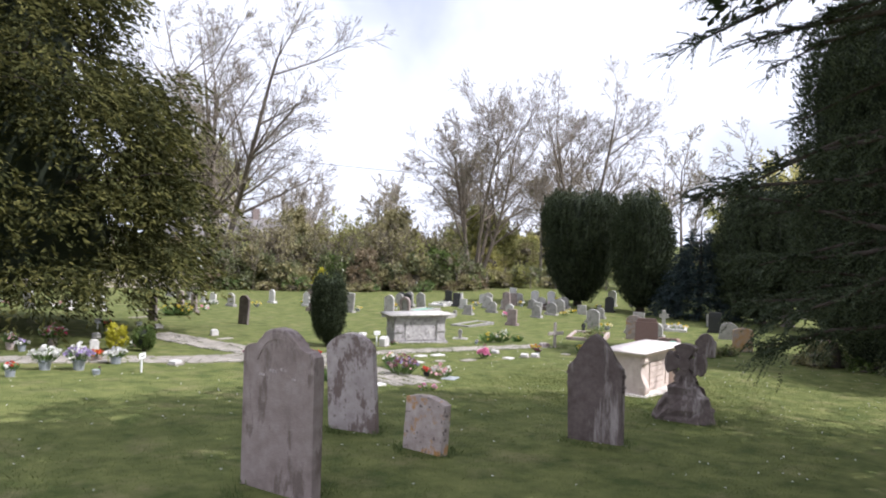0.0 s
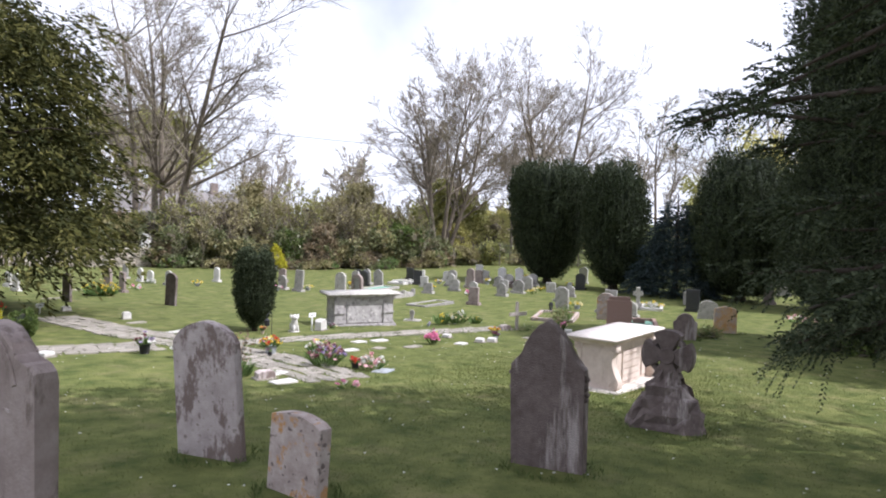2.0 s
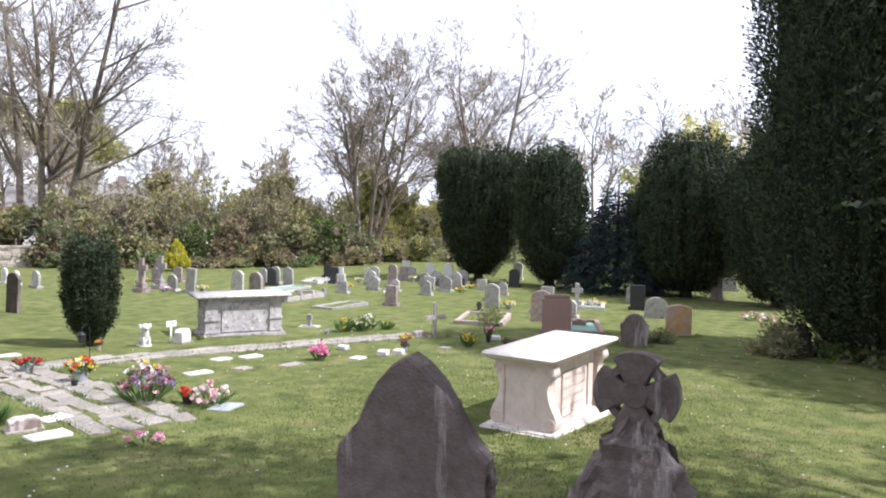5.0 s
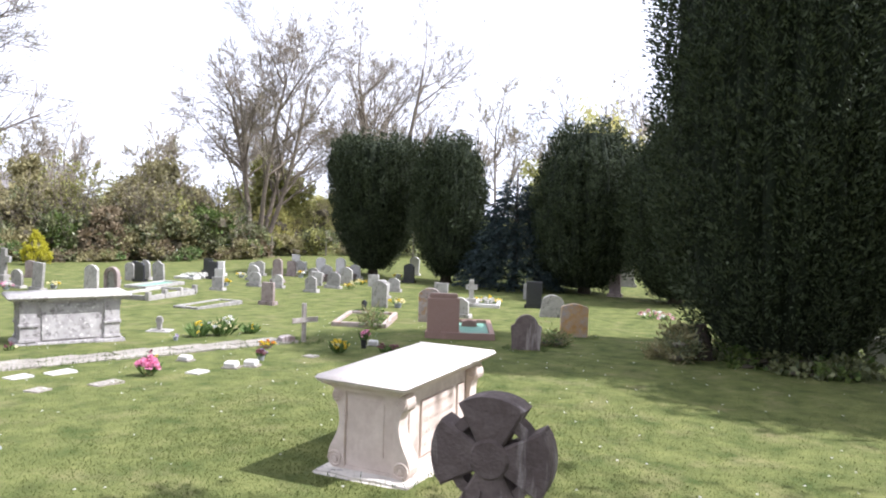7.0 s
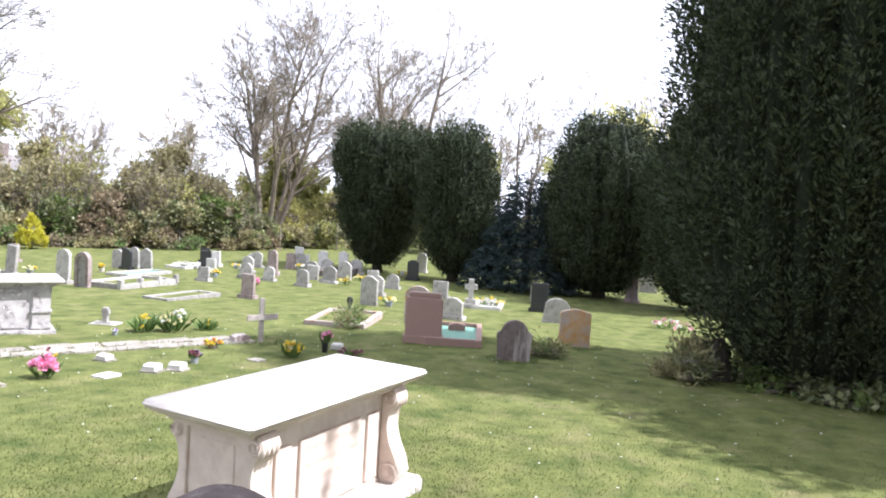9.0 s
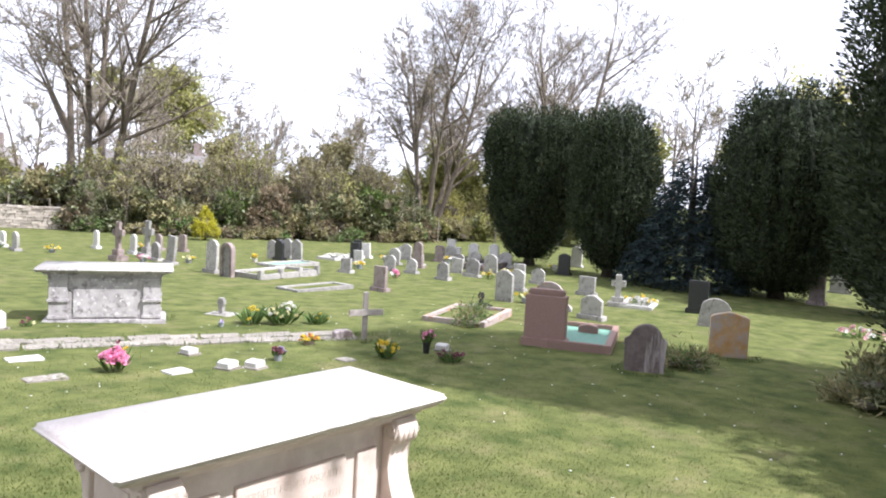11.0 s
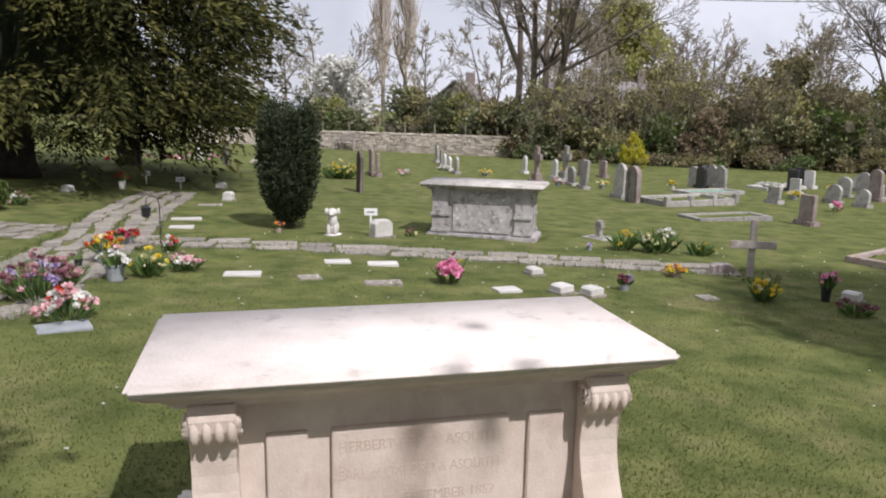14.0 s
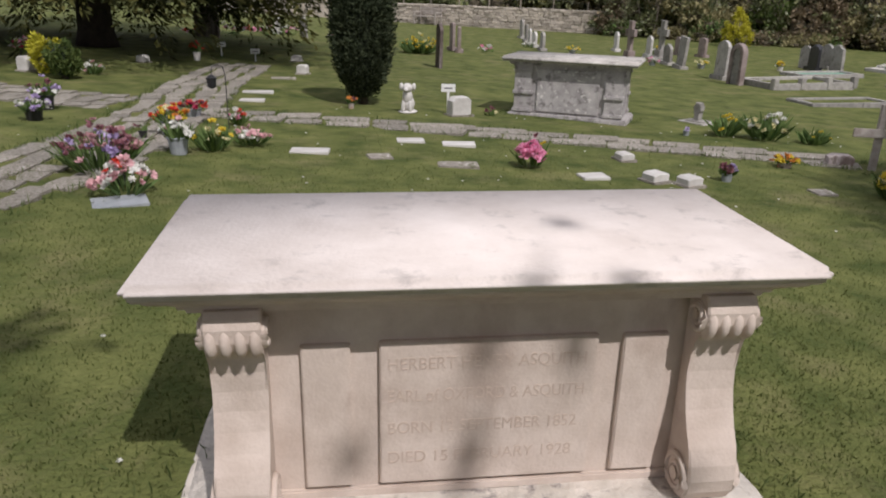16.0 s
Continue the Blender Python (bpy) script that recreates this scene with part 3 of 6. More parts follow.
def lettering(text, size, x, z, y, parent, width):
    cu = bpy.data.curves.new("inscription", "FONT")
    cu.body, cu.size, cu.align_x, cu.extrude = text, size, "LEFT", 0.0012
    tmp = bpy.data.objects.new("inscription", cu)
    scene.collection.objects.link(tmp)
    bpy.context.view_layer.update()
    me = bpy.data.meshes.new_from_object(tmp.evaluated_get(bpy.context.evaluated_depsgraph_get()))
    bpy.data.objects.remove(tmp)
    xs = [v.co.x for v in me.vertices]
    k = width / (max(xs) - min(xs))
    for v in me.vertices:
        v.co = Vector((x + (v.co.x - min(xs)) * k, y - v.co.z, z + v.co.y))
    bm = bmesh.new()
    bm.from_mesh(me)
    bpy.data.meshes.remove(me)
    left = set(bm.verts)
    while left:
        stack, seen = [next(iter(left))], set()
        while stack:
            v = stack.pop()
            if v not in seen:
                seen.add(v)
                stack += [e.other_vert(v) for e in v.link_edges]
        left -= seen
        order = [v for v in bm.verts if v in seen]
        row = {v: i for i, v in enumerate(order)}
        one = bpy.data.meshes.new("letter")
        one.from_pydata([v.co[:] for v in order], [], [[row[v] for v in f.verts] for f in bm.faces if f.verts[0] in seen])
        part("letter", one, CUT, parent)
    bm.free()


for text, z, w in (("HERBERT HENRY ASQUITH", 0.548, 0.60), ("EARL of OXFORD & ASQUITH", 0.440, 0.60), ("BORN 12 SEPTEMBER 1852", 0.330, 0.585), ("DIED 15 FEBRUARY 1928", 0.225, 0.575)):
    lettering(text, 0.058, 0.672, z, 0.1795, front, w)

# ---- headstones ----
def arc(cx, cz, r, a0, a1, n):
    return [(cx + r * math.cos(radians(a0 + (a1 - a0) * k / n)), cz + r * math.sin(radians(a0 + (a1 - a0) * k / n))) for k in range(n + 1)]


def stone_outline(kind, w, h):
    q = w / 2
    if kind == "round":
        rise = 0.28 * w
        r = (q * q + rise * rise) / (2 * rise)
        a = math.degrees(math.asin(q / r))
        top = arc(0, h - r, r, 90 - a, 90 + a, 12)
    elif kind == "camber":
        rise = 0.09 * w
        r = (q * q + rise * rise) / (2 * rise)
        a = math.degrees(math.asin(q / r))
        top = arc(0, h - r, r, 90 - a, 90 + a, 8)
    elif kind == "gable":
        top = [(q, h - 0.16 * w), (q * 0.9, h - 0.10 * w), (0.07 * w, h), (-0.07 * w, h), (-q * 0.9, h - 0.10 * w), (-q, h - 0.16 * w)]
    elif kind == "shoulder":
        s = 0.20 * w
        top = [(q, h - 0.30 * w), (q, h - 0.24 * w), (q - 0.06 * w, h - 0.20 * w), (q - s * 0.75, h - 0.20 * w), (q - s, h - 0.16 * w)] + arc(0, h - 0.335 * w, 0.335 * w, 32, 148, 10) + \
              [(s - q, h - 0.16 * w), (s * 0.75 - q, h - 0.20 * w), (0.06 * w - q, h - 0.20 * w), (-q, h - 0.24 * w), (-q, h - 0.30 * w)]
    elif kind == "gothic":
        s = h - 0.62 * w
        right = [(q, s - 0.10 * w), (q + 0.02 * w, s - 0.02 * w), (q - 0.04 * w, s + 0.05 * w), (q - 0.12 * w, s + 0.10 * w), (q - 0.15 * w, s + 0.17 * w), (q - 0.20 * w, s + 0.30 * w), (q - 0.29 * w, s + 0.43 * w), (q - 0.40 * w, s + 0.55 * w)]
        top = right + [(0, h)] + [(-x, z) for x, z in right[::-1]]
    elif kind == "eared":
        right = [(q, h - 0.62 * w), (q + 0.05 * w, h - 0.58 * w), (q + 0.05 * w, h - 0.42 * w), (q - 0.03 * w, h - 0.38 * w), (q - 0.10 * w, h - 0.36 * w)]
        top = right + arc(0, h - 0.42 * w, 0.42 * w, 15, 165, 10) + [(-x, z) for x, z in right[::-1]]
    elif kind == "ogee":
        right = [(q, h - 0.22 * w), (q * 0.8, h - 0.19 * w), (q * 0.62, h - 0.10 * w), (q * 0.35, h - 0.02 * w)]
        top = right + [(0, h)] + [(-x, z) for x, z in right[::-1]]
    else:
        top = [(q, h - 0.015), (q - 0.015, h), (0.015 - q, h), (-q, h - 0.015)]
    return [(-q * 1.02, -0.18), (q * 1.02, -0.18)] + top


srng = random.Random(11)


def headstone(x, y, h, w, kind, mat, rz, label, thick=0.09, lean=0.0, tilt=0.0, base=False, group="", worn=0.004):
    ob = thing("headstone", at(x, y, rz, 0, tilt, lean), label, "headstone", group)
    o = [(a + srng.uniform(-worn, worn), b + srng.uniform(-worn, worn)) for a, b in stone_outline(kind, w, h)]
    part("tablet", prism(o, -thick / 2, thick / 2, min(0.012, thick * 0.12)), mat, ob)
    if base:
        part("base", box(-w * 0.62, w * 0.62, -thick * 1.3, thick * 1.3, -0.08, 0.10, 0.01), mat, ob)
    return ob


S1 = headstone(-8.45, -0.48, 1.42, 0.86, "shoulder", BROWN, -84, "tall brown sandstone headstone with an arched shouldered top", 0.12, 0.5)
part("carved_arch", prism([(a * 0.83, b) for a, b in arc(0, 1.02, 0.36, 20, 160, 12)] + [(a * 0.83, b) for a, b in arc(0, 1.02, 0.31, 160, 20, 12)], -0.068, -0.058, 0.003), BROWN, S1, "worn raised moulding")
for a, b, c, d in ((-0.10, 1.03, 0.10, 0.03), (0.04, 1.06, 0.08, 0.025), (0.16, 0.995, 0.06, 0.02), (-0.22, 0.99, 0.07, 0.02)):
    part("worn_carving", box(a, a + c, -0.066, -0.055, b, b + d, 0.003), MAUVE, S1, "chipped remains of carving")
headstone(-6.13, 1.05, 1.22, 0.66, "round", MAUVE, -72, "grey weathered headstone with a curved top and dark stains", 0.10, -1.5, 3)
headstone(-6.30, -0.28, 0.62, 0.58, "camber", LICHEN, -92, "small low headstone with orange lichen and a cambered top", 0.12, 2.0, -2)
S4 = headstone(-4.18, -1.26, 1.35, 0.67, "gothic", DARKST, -80, "dark pointed gothic headstone with pale streaks", 0.13, -1.0, 1)
for s in (-1, 1):
    bm = bmesh.new()
    for k in range(5):
        made = bmesh.ops.create_icosphere(bm, subdivisions=1, radius=0.035)["verts"]
        for v in made:
            v.co += Vector((s * (0.34 + 0.012 * math.sin(k * 2.0)), 0, 0.66 + 0.045 * k))
    part("carved_leaf", bm, DARKST, S4)

# the ring cross on its rock
RC = thing("cross_headstone", at(-1.62, -1.38, -86, 0, 0, 0), "dark wheel-headed stone cross on a rugged rock base", "headstone")
bm = bmesh.new()
rows = [(-0.15, 0.47, 0.30), (0.05, 0.46, 0.29), (0.09, 0.43, 0.26), (0.20, 0.41, 0.25), (0.24, 0.37, 0.22), (0.36, 0.34, 0.20), (0.40, 0.28, 0.17), (0.50, 0.25, 0.16), (0.54, 0.17, 0.13), (0.62, 0.14, 0.11), (0.70, 0.10, 0.08)]
rings = []
for z, a, b in rows:
    rings.append([bm.verts.new((a * math.copysign(abs(math.cos(q)) ** 0.6, math.cos(q)) + 0.10 * noise.noise((q * 2.2, z * 9, 1)), b * math.copysign(abs(math.sin(q)) ** 0.6, math.sin(q)) + 0.09 * noise.noise((q * 2.2, z * 9, 5)), z + 0.03 * noise.noise((q * 2, z * 5, 9)))) for q in (2 * math.pi * k / 28 for k in range(28))])
for a, b in zip(rings, rings[1:]):
    for k in range(28):
        bm.faces.new((a[k], a[(k + 1) % 28], b[(k + 1) % 28], b[k]))
bm.faces.new(rings[-1])
part("rock_base", bm, DARKST, RC, "rough stepped rockwork")
for turn in range(4):
    a0 = 90 * turn
    o = [(0.07 * math.cos(radians(a0 - 50)), 0.07 * math.sin(radians(a0 - 50)))] + arc(0, 0, 0.30, a0 - 34, a0 + 34, 8) + [(0.07 * math.cos(radians(a0 + 50)), 0.07 * math.sin(radians(a0 + 50)))]
    part("cross_arm", prism([(x, z + 0.86) for x, z in o], -0.075, 0.075, 0.012), DARKST, RC)
bm = bmesh.new()
o1, o2 = arc(0, 0.86, 0.235, 0, 360, 32)[:-1], arc(0, 0.86, 0.18, 0, 360, 32)[:-1]
va = [[bm.verts.new((x, y, z)) for x, z in o] for o, y in ((o1, -0.05), (o1, 0.05), (o2, 0.05), (o2, -0.05))]
for p in range(4):
    for k in range(32):
        bm.faces.new((va[p][k], va[p][(k + 1) % 32], va[(p + 1) % 4][(k + 1) % 32], va[(p + 1) % 4][k]))
part("ring", bm, DARKST, RC)
part("boss", prism(arc(0, 0.86, 0.10, 0, 360, 16)[:-1], -0.088, 0.088, 0.012), DARKST, RC)

headstone(10.82, 1.70, 0.74, 0.60, "gable", ORANGE, -66, "headstone with orange lichen round a grey face", 0.11, 0, 2)
headstone(8.32, 1.93, 0.67, 0.53, "eared", DARKST, -66, "dark round-topped headstone with scrolled shoulders in rough grass", 0.12)
PIER = headstone(8.78, 3.92, 0.84, 0.66, "flat", REDST, -65, "red-brown granite pedestal headstone at a kerbed grave", 0.26)
part("cap", box(-0.29, 0.29, -0.11, 0.11, 0.835, 0.93, 0.02), REDST, PIER)
part("foot", box(-0.37, 0.37, -0.17, 0.17, -0.1, 0.14, 0.015), REDST, PIER)
headstone(11.06, 5.39, 0.84, 0.55, "round", LICHEN, -68, "brown round-topped headstone with pale worn edges", 0.10)
headstone(16.2, 4.46, 0.80, 0.46, "flat", BLACKST, -68, "black granite headstone with a grey top", 0.10, base=True)
headstone(14.2, 3.3, 0.62, 0.60, "round", GREYST, -66, "leaning carved grey headstone", 0.10, 8)
headstone(10.5, -4.1, 0.55, 0.50, "round", GREYST, -70, "low grey headstone in the shade beside a yew", 0.10)
headstone(2.75, 16.1, 1.02, 0.50, "round", DARKST, -86, "dark thin headstone leaning to one side", 0.08, 4)
headstone(0.75, 18.6, 0.90, 0.46, "round", DARKST, -88, "dark thin round-topped headstone", 0.08)
headstone(-3.75, 22.9, 0.94, 0.80, "shoulder", DARKST, -20, "broad dark headstone in the shade of a yew", 0.12)
headstone(-0.87, 24.9, 0.75, 0.42, "round", GREYST, -60, "leaning grey headstone near a yew", 0.10, -9)
MANY = "rows of headstones"
for x, y, h in [(8.04, 30.2, .79), (7.67, 27.8, .66), (7.18, 23.4, .63), (9.93, 19.4, .6), (9.83, 18.3, .87), (9.75, 15.8, .93), (14.34, 19.5, .66), (14.98, 19.4, .73), (14.5, 18.2, .78), (13.75, 14.7, .45),
                (15.75, 14.84, .52), (17.5, 16.4, .61), (15.8, 13.85, .48), (19.5, 17.8, .64), (17.95, 15.6, .44), (15.4, 12.1, .55)]:
    headstone(x, y, h, 0.34 + 0.2 * h + srng.uniform(-.04, .06), srng.choice(["round", "round", "ogee", "flat", "shoulder"]), GREYST, -95 + 0.5 * x + srng.uniform(-5, 5), "grey weathered headstone standing in mown grass", 0.09, srng.uniform(-5, 5), srng.uniform(-3, 3), srng.random() < 0.8, MANY)
for x, y, h in [(17.63, 13.5, .51), (17.2, 12.45, .59), (18.9, 13, .66), (13.15, 8.07, .78), (15.4, 9.34, .6), (18.8, 11.7, .45), (17.7, 10.2, .48), (16.6, 7.8, .53), (12.5, 5.23, .53), (21.5, 17.2, .6), (20.6, 15.1, .55), (21.2, 14.1, .6),
                (19.4, 14.9, .5), (25.6, 12.2, .8), (26.6, 3.8, .95), (18.6, 5.4, .6)]:
    headstone(x, y, h, 0.36 + 0.2 * h + srng.uniform(-.04, .06), srng.choice(["round", "ogee", "flat", "camber", "round"]), GREYST, -94 + 0.6 * x + srng.uniform(-5, 5), "grey weathered headstone standing in mown grass", 0.09, srng.uniform(-5, 5), srng.uniform(-3, 3), srng.random() < 0.8, MANY)
for x, y, h in [(7.36, 25.95, .6), (7.32, 25.1, .54), (10.08, 24.2, .67), (10.36, 21.9, .69), (18.3, 18.8, .6), (22.3, 16.6, .74), (23.1, 18.2, .42), (23.6, 19.0, .7), (22.4, 15.6, .78), (24.8, 13.2, .86), (0.3, 24.2, .6), (1.2, 23.4, .62), (1.8, 25.6, .55), (-1.9, 26.5, .6), (16.2, 16.9, .5), (20.1, 18.6, .5)]:
    headstone(x, y, h, 0.34 + 0.16 * h, srng.choice(["round", "ogee", "flat"]), WHITEST, -95 + 0.5 * x + srng.uniform(-6, 6), "small white marble headstone in the lawn", 0.08, srng.uniform(-4, 4), 0, True, "white headstones")
for x, y, h in [(15.0, 20.0, .68), (19.1, 20.25, .61), (21.3, 11.55, .78), (14.2, 18.85, .72), (16.9, 17.9, .7)]:
    headstone(x, y, h, 0.46, srng.choice(["ogee", "flat"]), BLACKST, -88 + srng.uniform(-6, 6), "polished black granite headstone on a base", 0.09, 0, 0, True, "black headstones")
for x, y, h in [(12.5, 22.5, .64), (11.5, 10.75, .64), (20.3, 16.7, .66), (17.5, 15.2, .92), (21.95, 3.3, .86), (3.92, 22.2, .84), (4.0, 21.3, .76), (12.0, 23.3, .6)]:
    headstone(x, y, h, 0.42, srng.choice(["flat", "camber", "round"]), BROWN, -88 + srng.uniform(-8, 8), "brown sandstone headstone in the grass", 0.10, srng.uniform(-4, 4), 0, True, "brown headstones")


def stone_cross(x, y, h, rz, mat, label, lean=0.0, tall=True):
    ob = thing("cross_headstone", at(x, y, rz, 0, 0, lean), label, "headstone")
    b = 0.30 * h if tall else 0.12 * h
    q, a, c = 0.065 * h + 0.02, 0.22 * h, h * 0.72
    part("cross", prism([(-q, b - 0.02), (q, b - 0.02), (q * 0.9, c - q), (a, c - q), (a, c + q), (q * 0.9, c + q), (q, h), (-q, h), (-q * 0.9, c + q), (-a, c + q), (-a, c - q), (-q * 0.9, c - q)], -0.05, 0.05, 0.008), mat, ob)
    part("step", box(-0.15, 0.15, -0.12, 0.12, b * 0.45, b, 0.012), mat, ob)
    part("step", box(-0.24, 0.24, -0.2, 0.2, -0.1, b * 0.46, 0.012), mat, ob)


stone_cross(8.81, 19.6, 1.2, -82, BROWN, "tall brown stone cross on a stepped base")
stone_cross(10.1, 20.4, 1.22, -80, GREYST, "tall grey stone cross on a stepped base", 3)
stone_cross(15.3, 6.14, 0.8, -66, GREYST, "grey stone cross on a stepped base")
stone_cross(22.9, 16.0, 0.62, -66, WHITEST, "small white marble cross", 0, False)
stone_cross(5.87, 8.89, 0.30, -60, GREYST, "very small pale stone cross", 0, False)
stone_cross(11.98, 7.85, 0.30, -30, BLACKST, "small black cross standing in the grass", 0, False)
AR = thing("headstone", at(9.57, 14.72, -80), "grey headstone carved as an open arch", "headstone", "")
part("arch", prism([(0.23, -0.15), (0.23, 0.70)] + arc(0, 0.70, 0.23, 0, 180, 10) + [(-0.23, -0.15), (-0.14, -0.15), (-0.14, 0.68)] + arc(0, 0.68, 0.14, 180, 0, 8) + [(0.14, -0.15)], -0.07, 0.07, 0.008), BROWN, AR)
part("inset_tablet", prism([(-0.15, -0.1), (0.15, -0.1), (0.15, 0.66)] + arc(0, 0.66, 0.15, 0, 180, 8) , -0.03, 0.03), GREYST, AR)

# ---- the old chest tomb ----
cx, cy, rz = 3.90, 9.03, -27.6
CT = thing("chest_tomb", pose(cx, cy, -0.26, 0, 0, rz), "old mottled stone chest tomb with a moulded lid and corner pilasters", "tomb")
part("footing", box(-0.88, 0.88, -0.42, 0.42, -0.1, 0.09, 0.02), CHEST, CT)
part("chest", box(-0.78, 0.78, -0.33, 0.33, 0.07, 0.80, 0.01), CHEST, CT)
part("front_tablet", box(-0.46, 0.46, -0.355, -0.32, 0.12, 0.74, 0.01), CHEST, CT)
for s in (-1, 1):
    for f in (-1, 1):
        P = part("pilaster", box(s * 0.665 - 0.13, s * 0.665 + 0.13, f * 0.335 - 0.035, f * 0.335 + 0.035, 0.08, 0.80, 0.008), CHEST, CT)
        for z in (0.10, 0.36, 0.69, 0.745):
            part("moulding", box(s * 0.665 - 0.15, s * 0.665 + 0.15, f * 0.335 - 0.06, f * 0.335 + 0.06, z, z + (0.06 if z < 0.5 else 0.04), 0.012), CHEST, P)
part("cornice", box(-0.87, 0.87, -0.42, 0.42, 0.79, 0.84, 0.012), CHEST, CT)
bm = box(-0.98, 0.98, -0.50, 0.50, 0.835, 0.905, 0.022)
part("lid", bm, LIDST, CT, "pale weathered lid", True)

# ---- wooden cross, kerbs, plaques ----
WC = thing("wooden_cross", at(6.50, 5.78, -20), "grey weathered oak cross standing in the lawn", "cross")
part("upright", box(-0.038, 0.038, -0.03, 0.03, -0.2, 0.74, 0.005), WOOD, WC)
part("crossbar", box(-0.285, 0.285, -0.055, -0.028, 0.37, 0.47, 0.006), WOOD, WC)


def kerb_grave(x, y, length, width, rz, fill, mat, label, high=0.14, bits=0):
    ob = thing("kerbed_grave", at(x, y, rz), label, "grave")
    l, w, t = length / 2, width / 2, 0.11
    for a in ((-l, l, -w, -w + t), (-l, l, w - t, w), (-l, -l + t, -w + t, w - t), (l - t, l, -w + t, w - t)):
        part("kerb", box(*a, -0.12, high, 0.012), mat, ob)
    part("filling", box(-l + t, l - t, -w + t, w - t, -0.1, high * 0.55), fill, ob)
    for k in range(bits):
        part("post", box(-l + 2 * l * k / (bits - 1) - 0.07, -l + 2 * l * k / (bits - 1) + 0.07, -w - 0.02, -w + 0.12, 0.02, high + 0.12, 0.015), mat, ob)


kerb_grave(9.75, 3.80, 2.1, 1.12, 25, GREENG, REDST, "grave with pink granite kerbs filled with green glass chips", 0.17)
headstone(10.2, 3.95, 0.26, 0.34, "gable", REDST, -65, "small wedge-shaped granite marker inside a kerbed grave", 0.2)
kerb_grave(10.0, 6.55, 2.0, 1.25, 22, GRASS, LICHEN, "old grave with sunken stone kerbs, overgrown", 0.13)
kerb_grave(11.0, 14.6, 2.3, 1.3, 12, GRASS, GREYST, "grave with grey stone kerbs and corner posts", 0.16, 4)
kerb_grave(10.2, 11.7, 1.9, 0.8, 5, GRASS, GREYST, "low worn stone kerbs set in the lawn", 0.08)
kerb_grave(16.0, 5.9, 1.6, 0.8, 20, GREYST, WHITEST, "pale kerbed grave with flowers", 0.10)
kerb_grave(17.0, 18.8, 1.8, 0.9, 10, GREYST, WHITEST, "pale kerbed grave with wreaths", 0.10)
kerb_grave(13.4, 17.2, 2.0, 0.9, 8, GREENG, GREYST, "grave with grey kerbs and green chips", 0.10)
kerb_grave(20.2, 14.3, 2.4, 1.0, 12, GREYST, DARKST, "dark stone kerbed grave among headstones", 0.22)
headstone(13.1, 6.44, 0.22, 0.60, "round", GREYST, -66, "low rounded grey stone in the grass", 0.18)
for x, y, w, a in [(.18, 5.69, .39, -5), (.88, 5.54, .24, 10), (1.27, 6.49, .31, 0), (1.81, 6.39, .37, -4), (1.64, 5.28, .40, -3), (2.93, 4.98, .27, 6), (5.09, 4.58, .2, 0), (-.81, 10.1, .47, 5), (-.79, 9.15, .35, 0), (-.58, 12.2, .44, 3), (-2.64, 4.42, .31, 8), (-3.06, 3.76, .37, -6), (3.0, 23, 1.2, 0), (1.0, 19.9, .9, 0)]:
    ob = thing("grave_plaque", at(x, y, a), "flat pale stone plaque let into the grass", "plaque", "flat plaques")
    part("plaque", box(-w / 2, w / 2, -0.11, 0.11, -0.05, 0.022, 0.006), WHITEST if int(w * 100) % 2 else FLAG, ob)
ob = thing("grave_plaque", at(-1.08, 3.62, 20), "grey slate plaque lying on the grass", "plaque")
part("plaque", box(-0.19, 0.19, -0.14, 0.14, -0.04, 0.014, 0.005), GREYP, ob)
for x, y, w, h in [(3.52, 4.88, .2, .1), (3.81, 4.75, .19, .1), (-3.08, 4.15, .27, .13), (-.29, 13.17, .2, .18), (-3.43, 13.8, .2, .14), (3.57, 5.86, .16, .09), (6.22, 5.97, .28, .13), (6.84, 4.43, .15, .11), (-4.5, 8.03, .22, .09), (-4.64, 11.3, .2, .24), (2.14, 8.62, .3, .27), (-.57, 15.8, .22, .14)]:
    ob = thing("memorial_block", at(x, y, srng.uniform(-25, 25)), "small pale stone memorial block on the lawn", "memorial", "memorial blocks")
    part("block", prism([(-w / 2, -0.05), (w / 2, -0.05), (w / 2, h * 0.8), (w * 0.3, h), (-w * 0.3, h), (-w / 2, h * 0.8)], -0.09, 0.09, 0.012), WHITEST if h != .13 else MAUVE, ob)
    part("foot", box(-w * 0.62, w * 0.62, -0.12, 0.12, -0.06, 0.025, 0.006), FLAG, ob)
for x, y, h, a in [(-2.29, 16.2, .32, 10), (-1.44, 15.4, .27, 5), (2.0, 8.78, .42, -10), (-5.66, 7.2, .36, 30)]:
    ob = thing("grave_marker", at(x, y, a), "white marker plate on a short peg", "sign", "white grave markers")
    part("peg", box(-0.016, 0.016, -0.012, 0.012, -0.1, h - 0.05), PLASTIC, ob)
    P = part("plate", box(-0.10, 0.10, -0.022, -0.012, h - 0.11, h, 0.003), PLASTIC, ob)
    part("writing_bar", box(-0.06, 0.06, -0.0245, -0.0222, h - 0.065, h - 0.05), BLACKP, P)
DG = thing("dog_figure", at(1.42, 8.76, -15), "white stone figure of a sitting dog with a red-brown collar", "statue")
bm = bmesh.new()
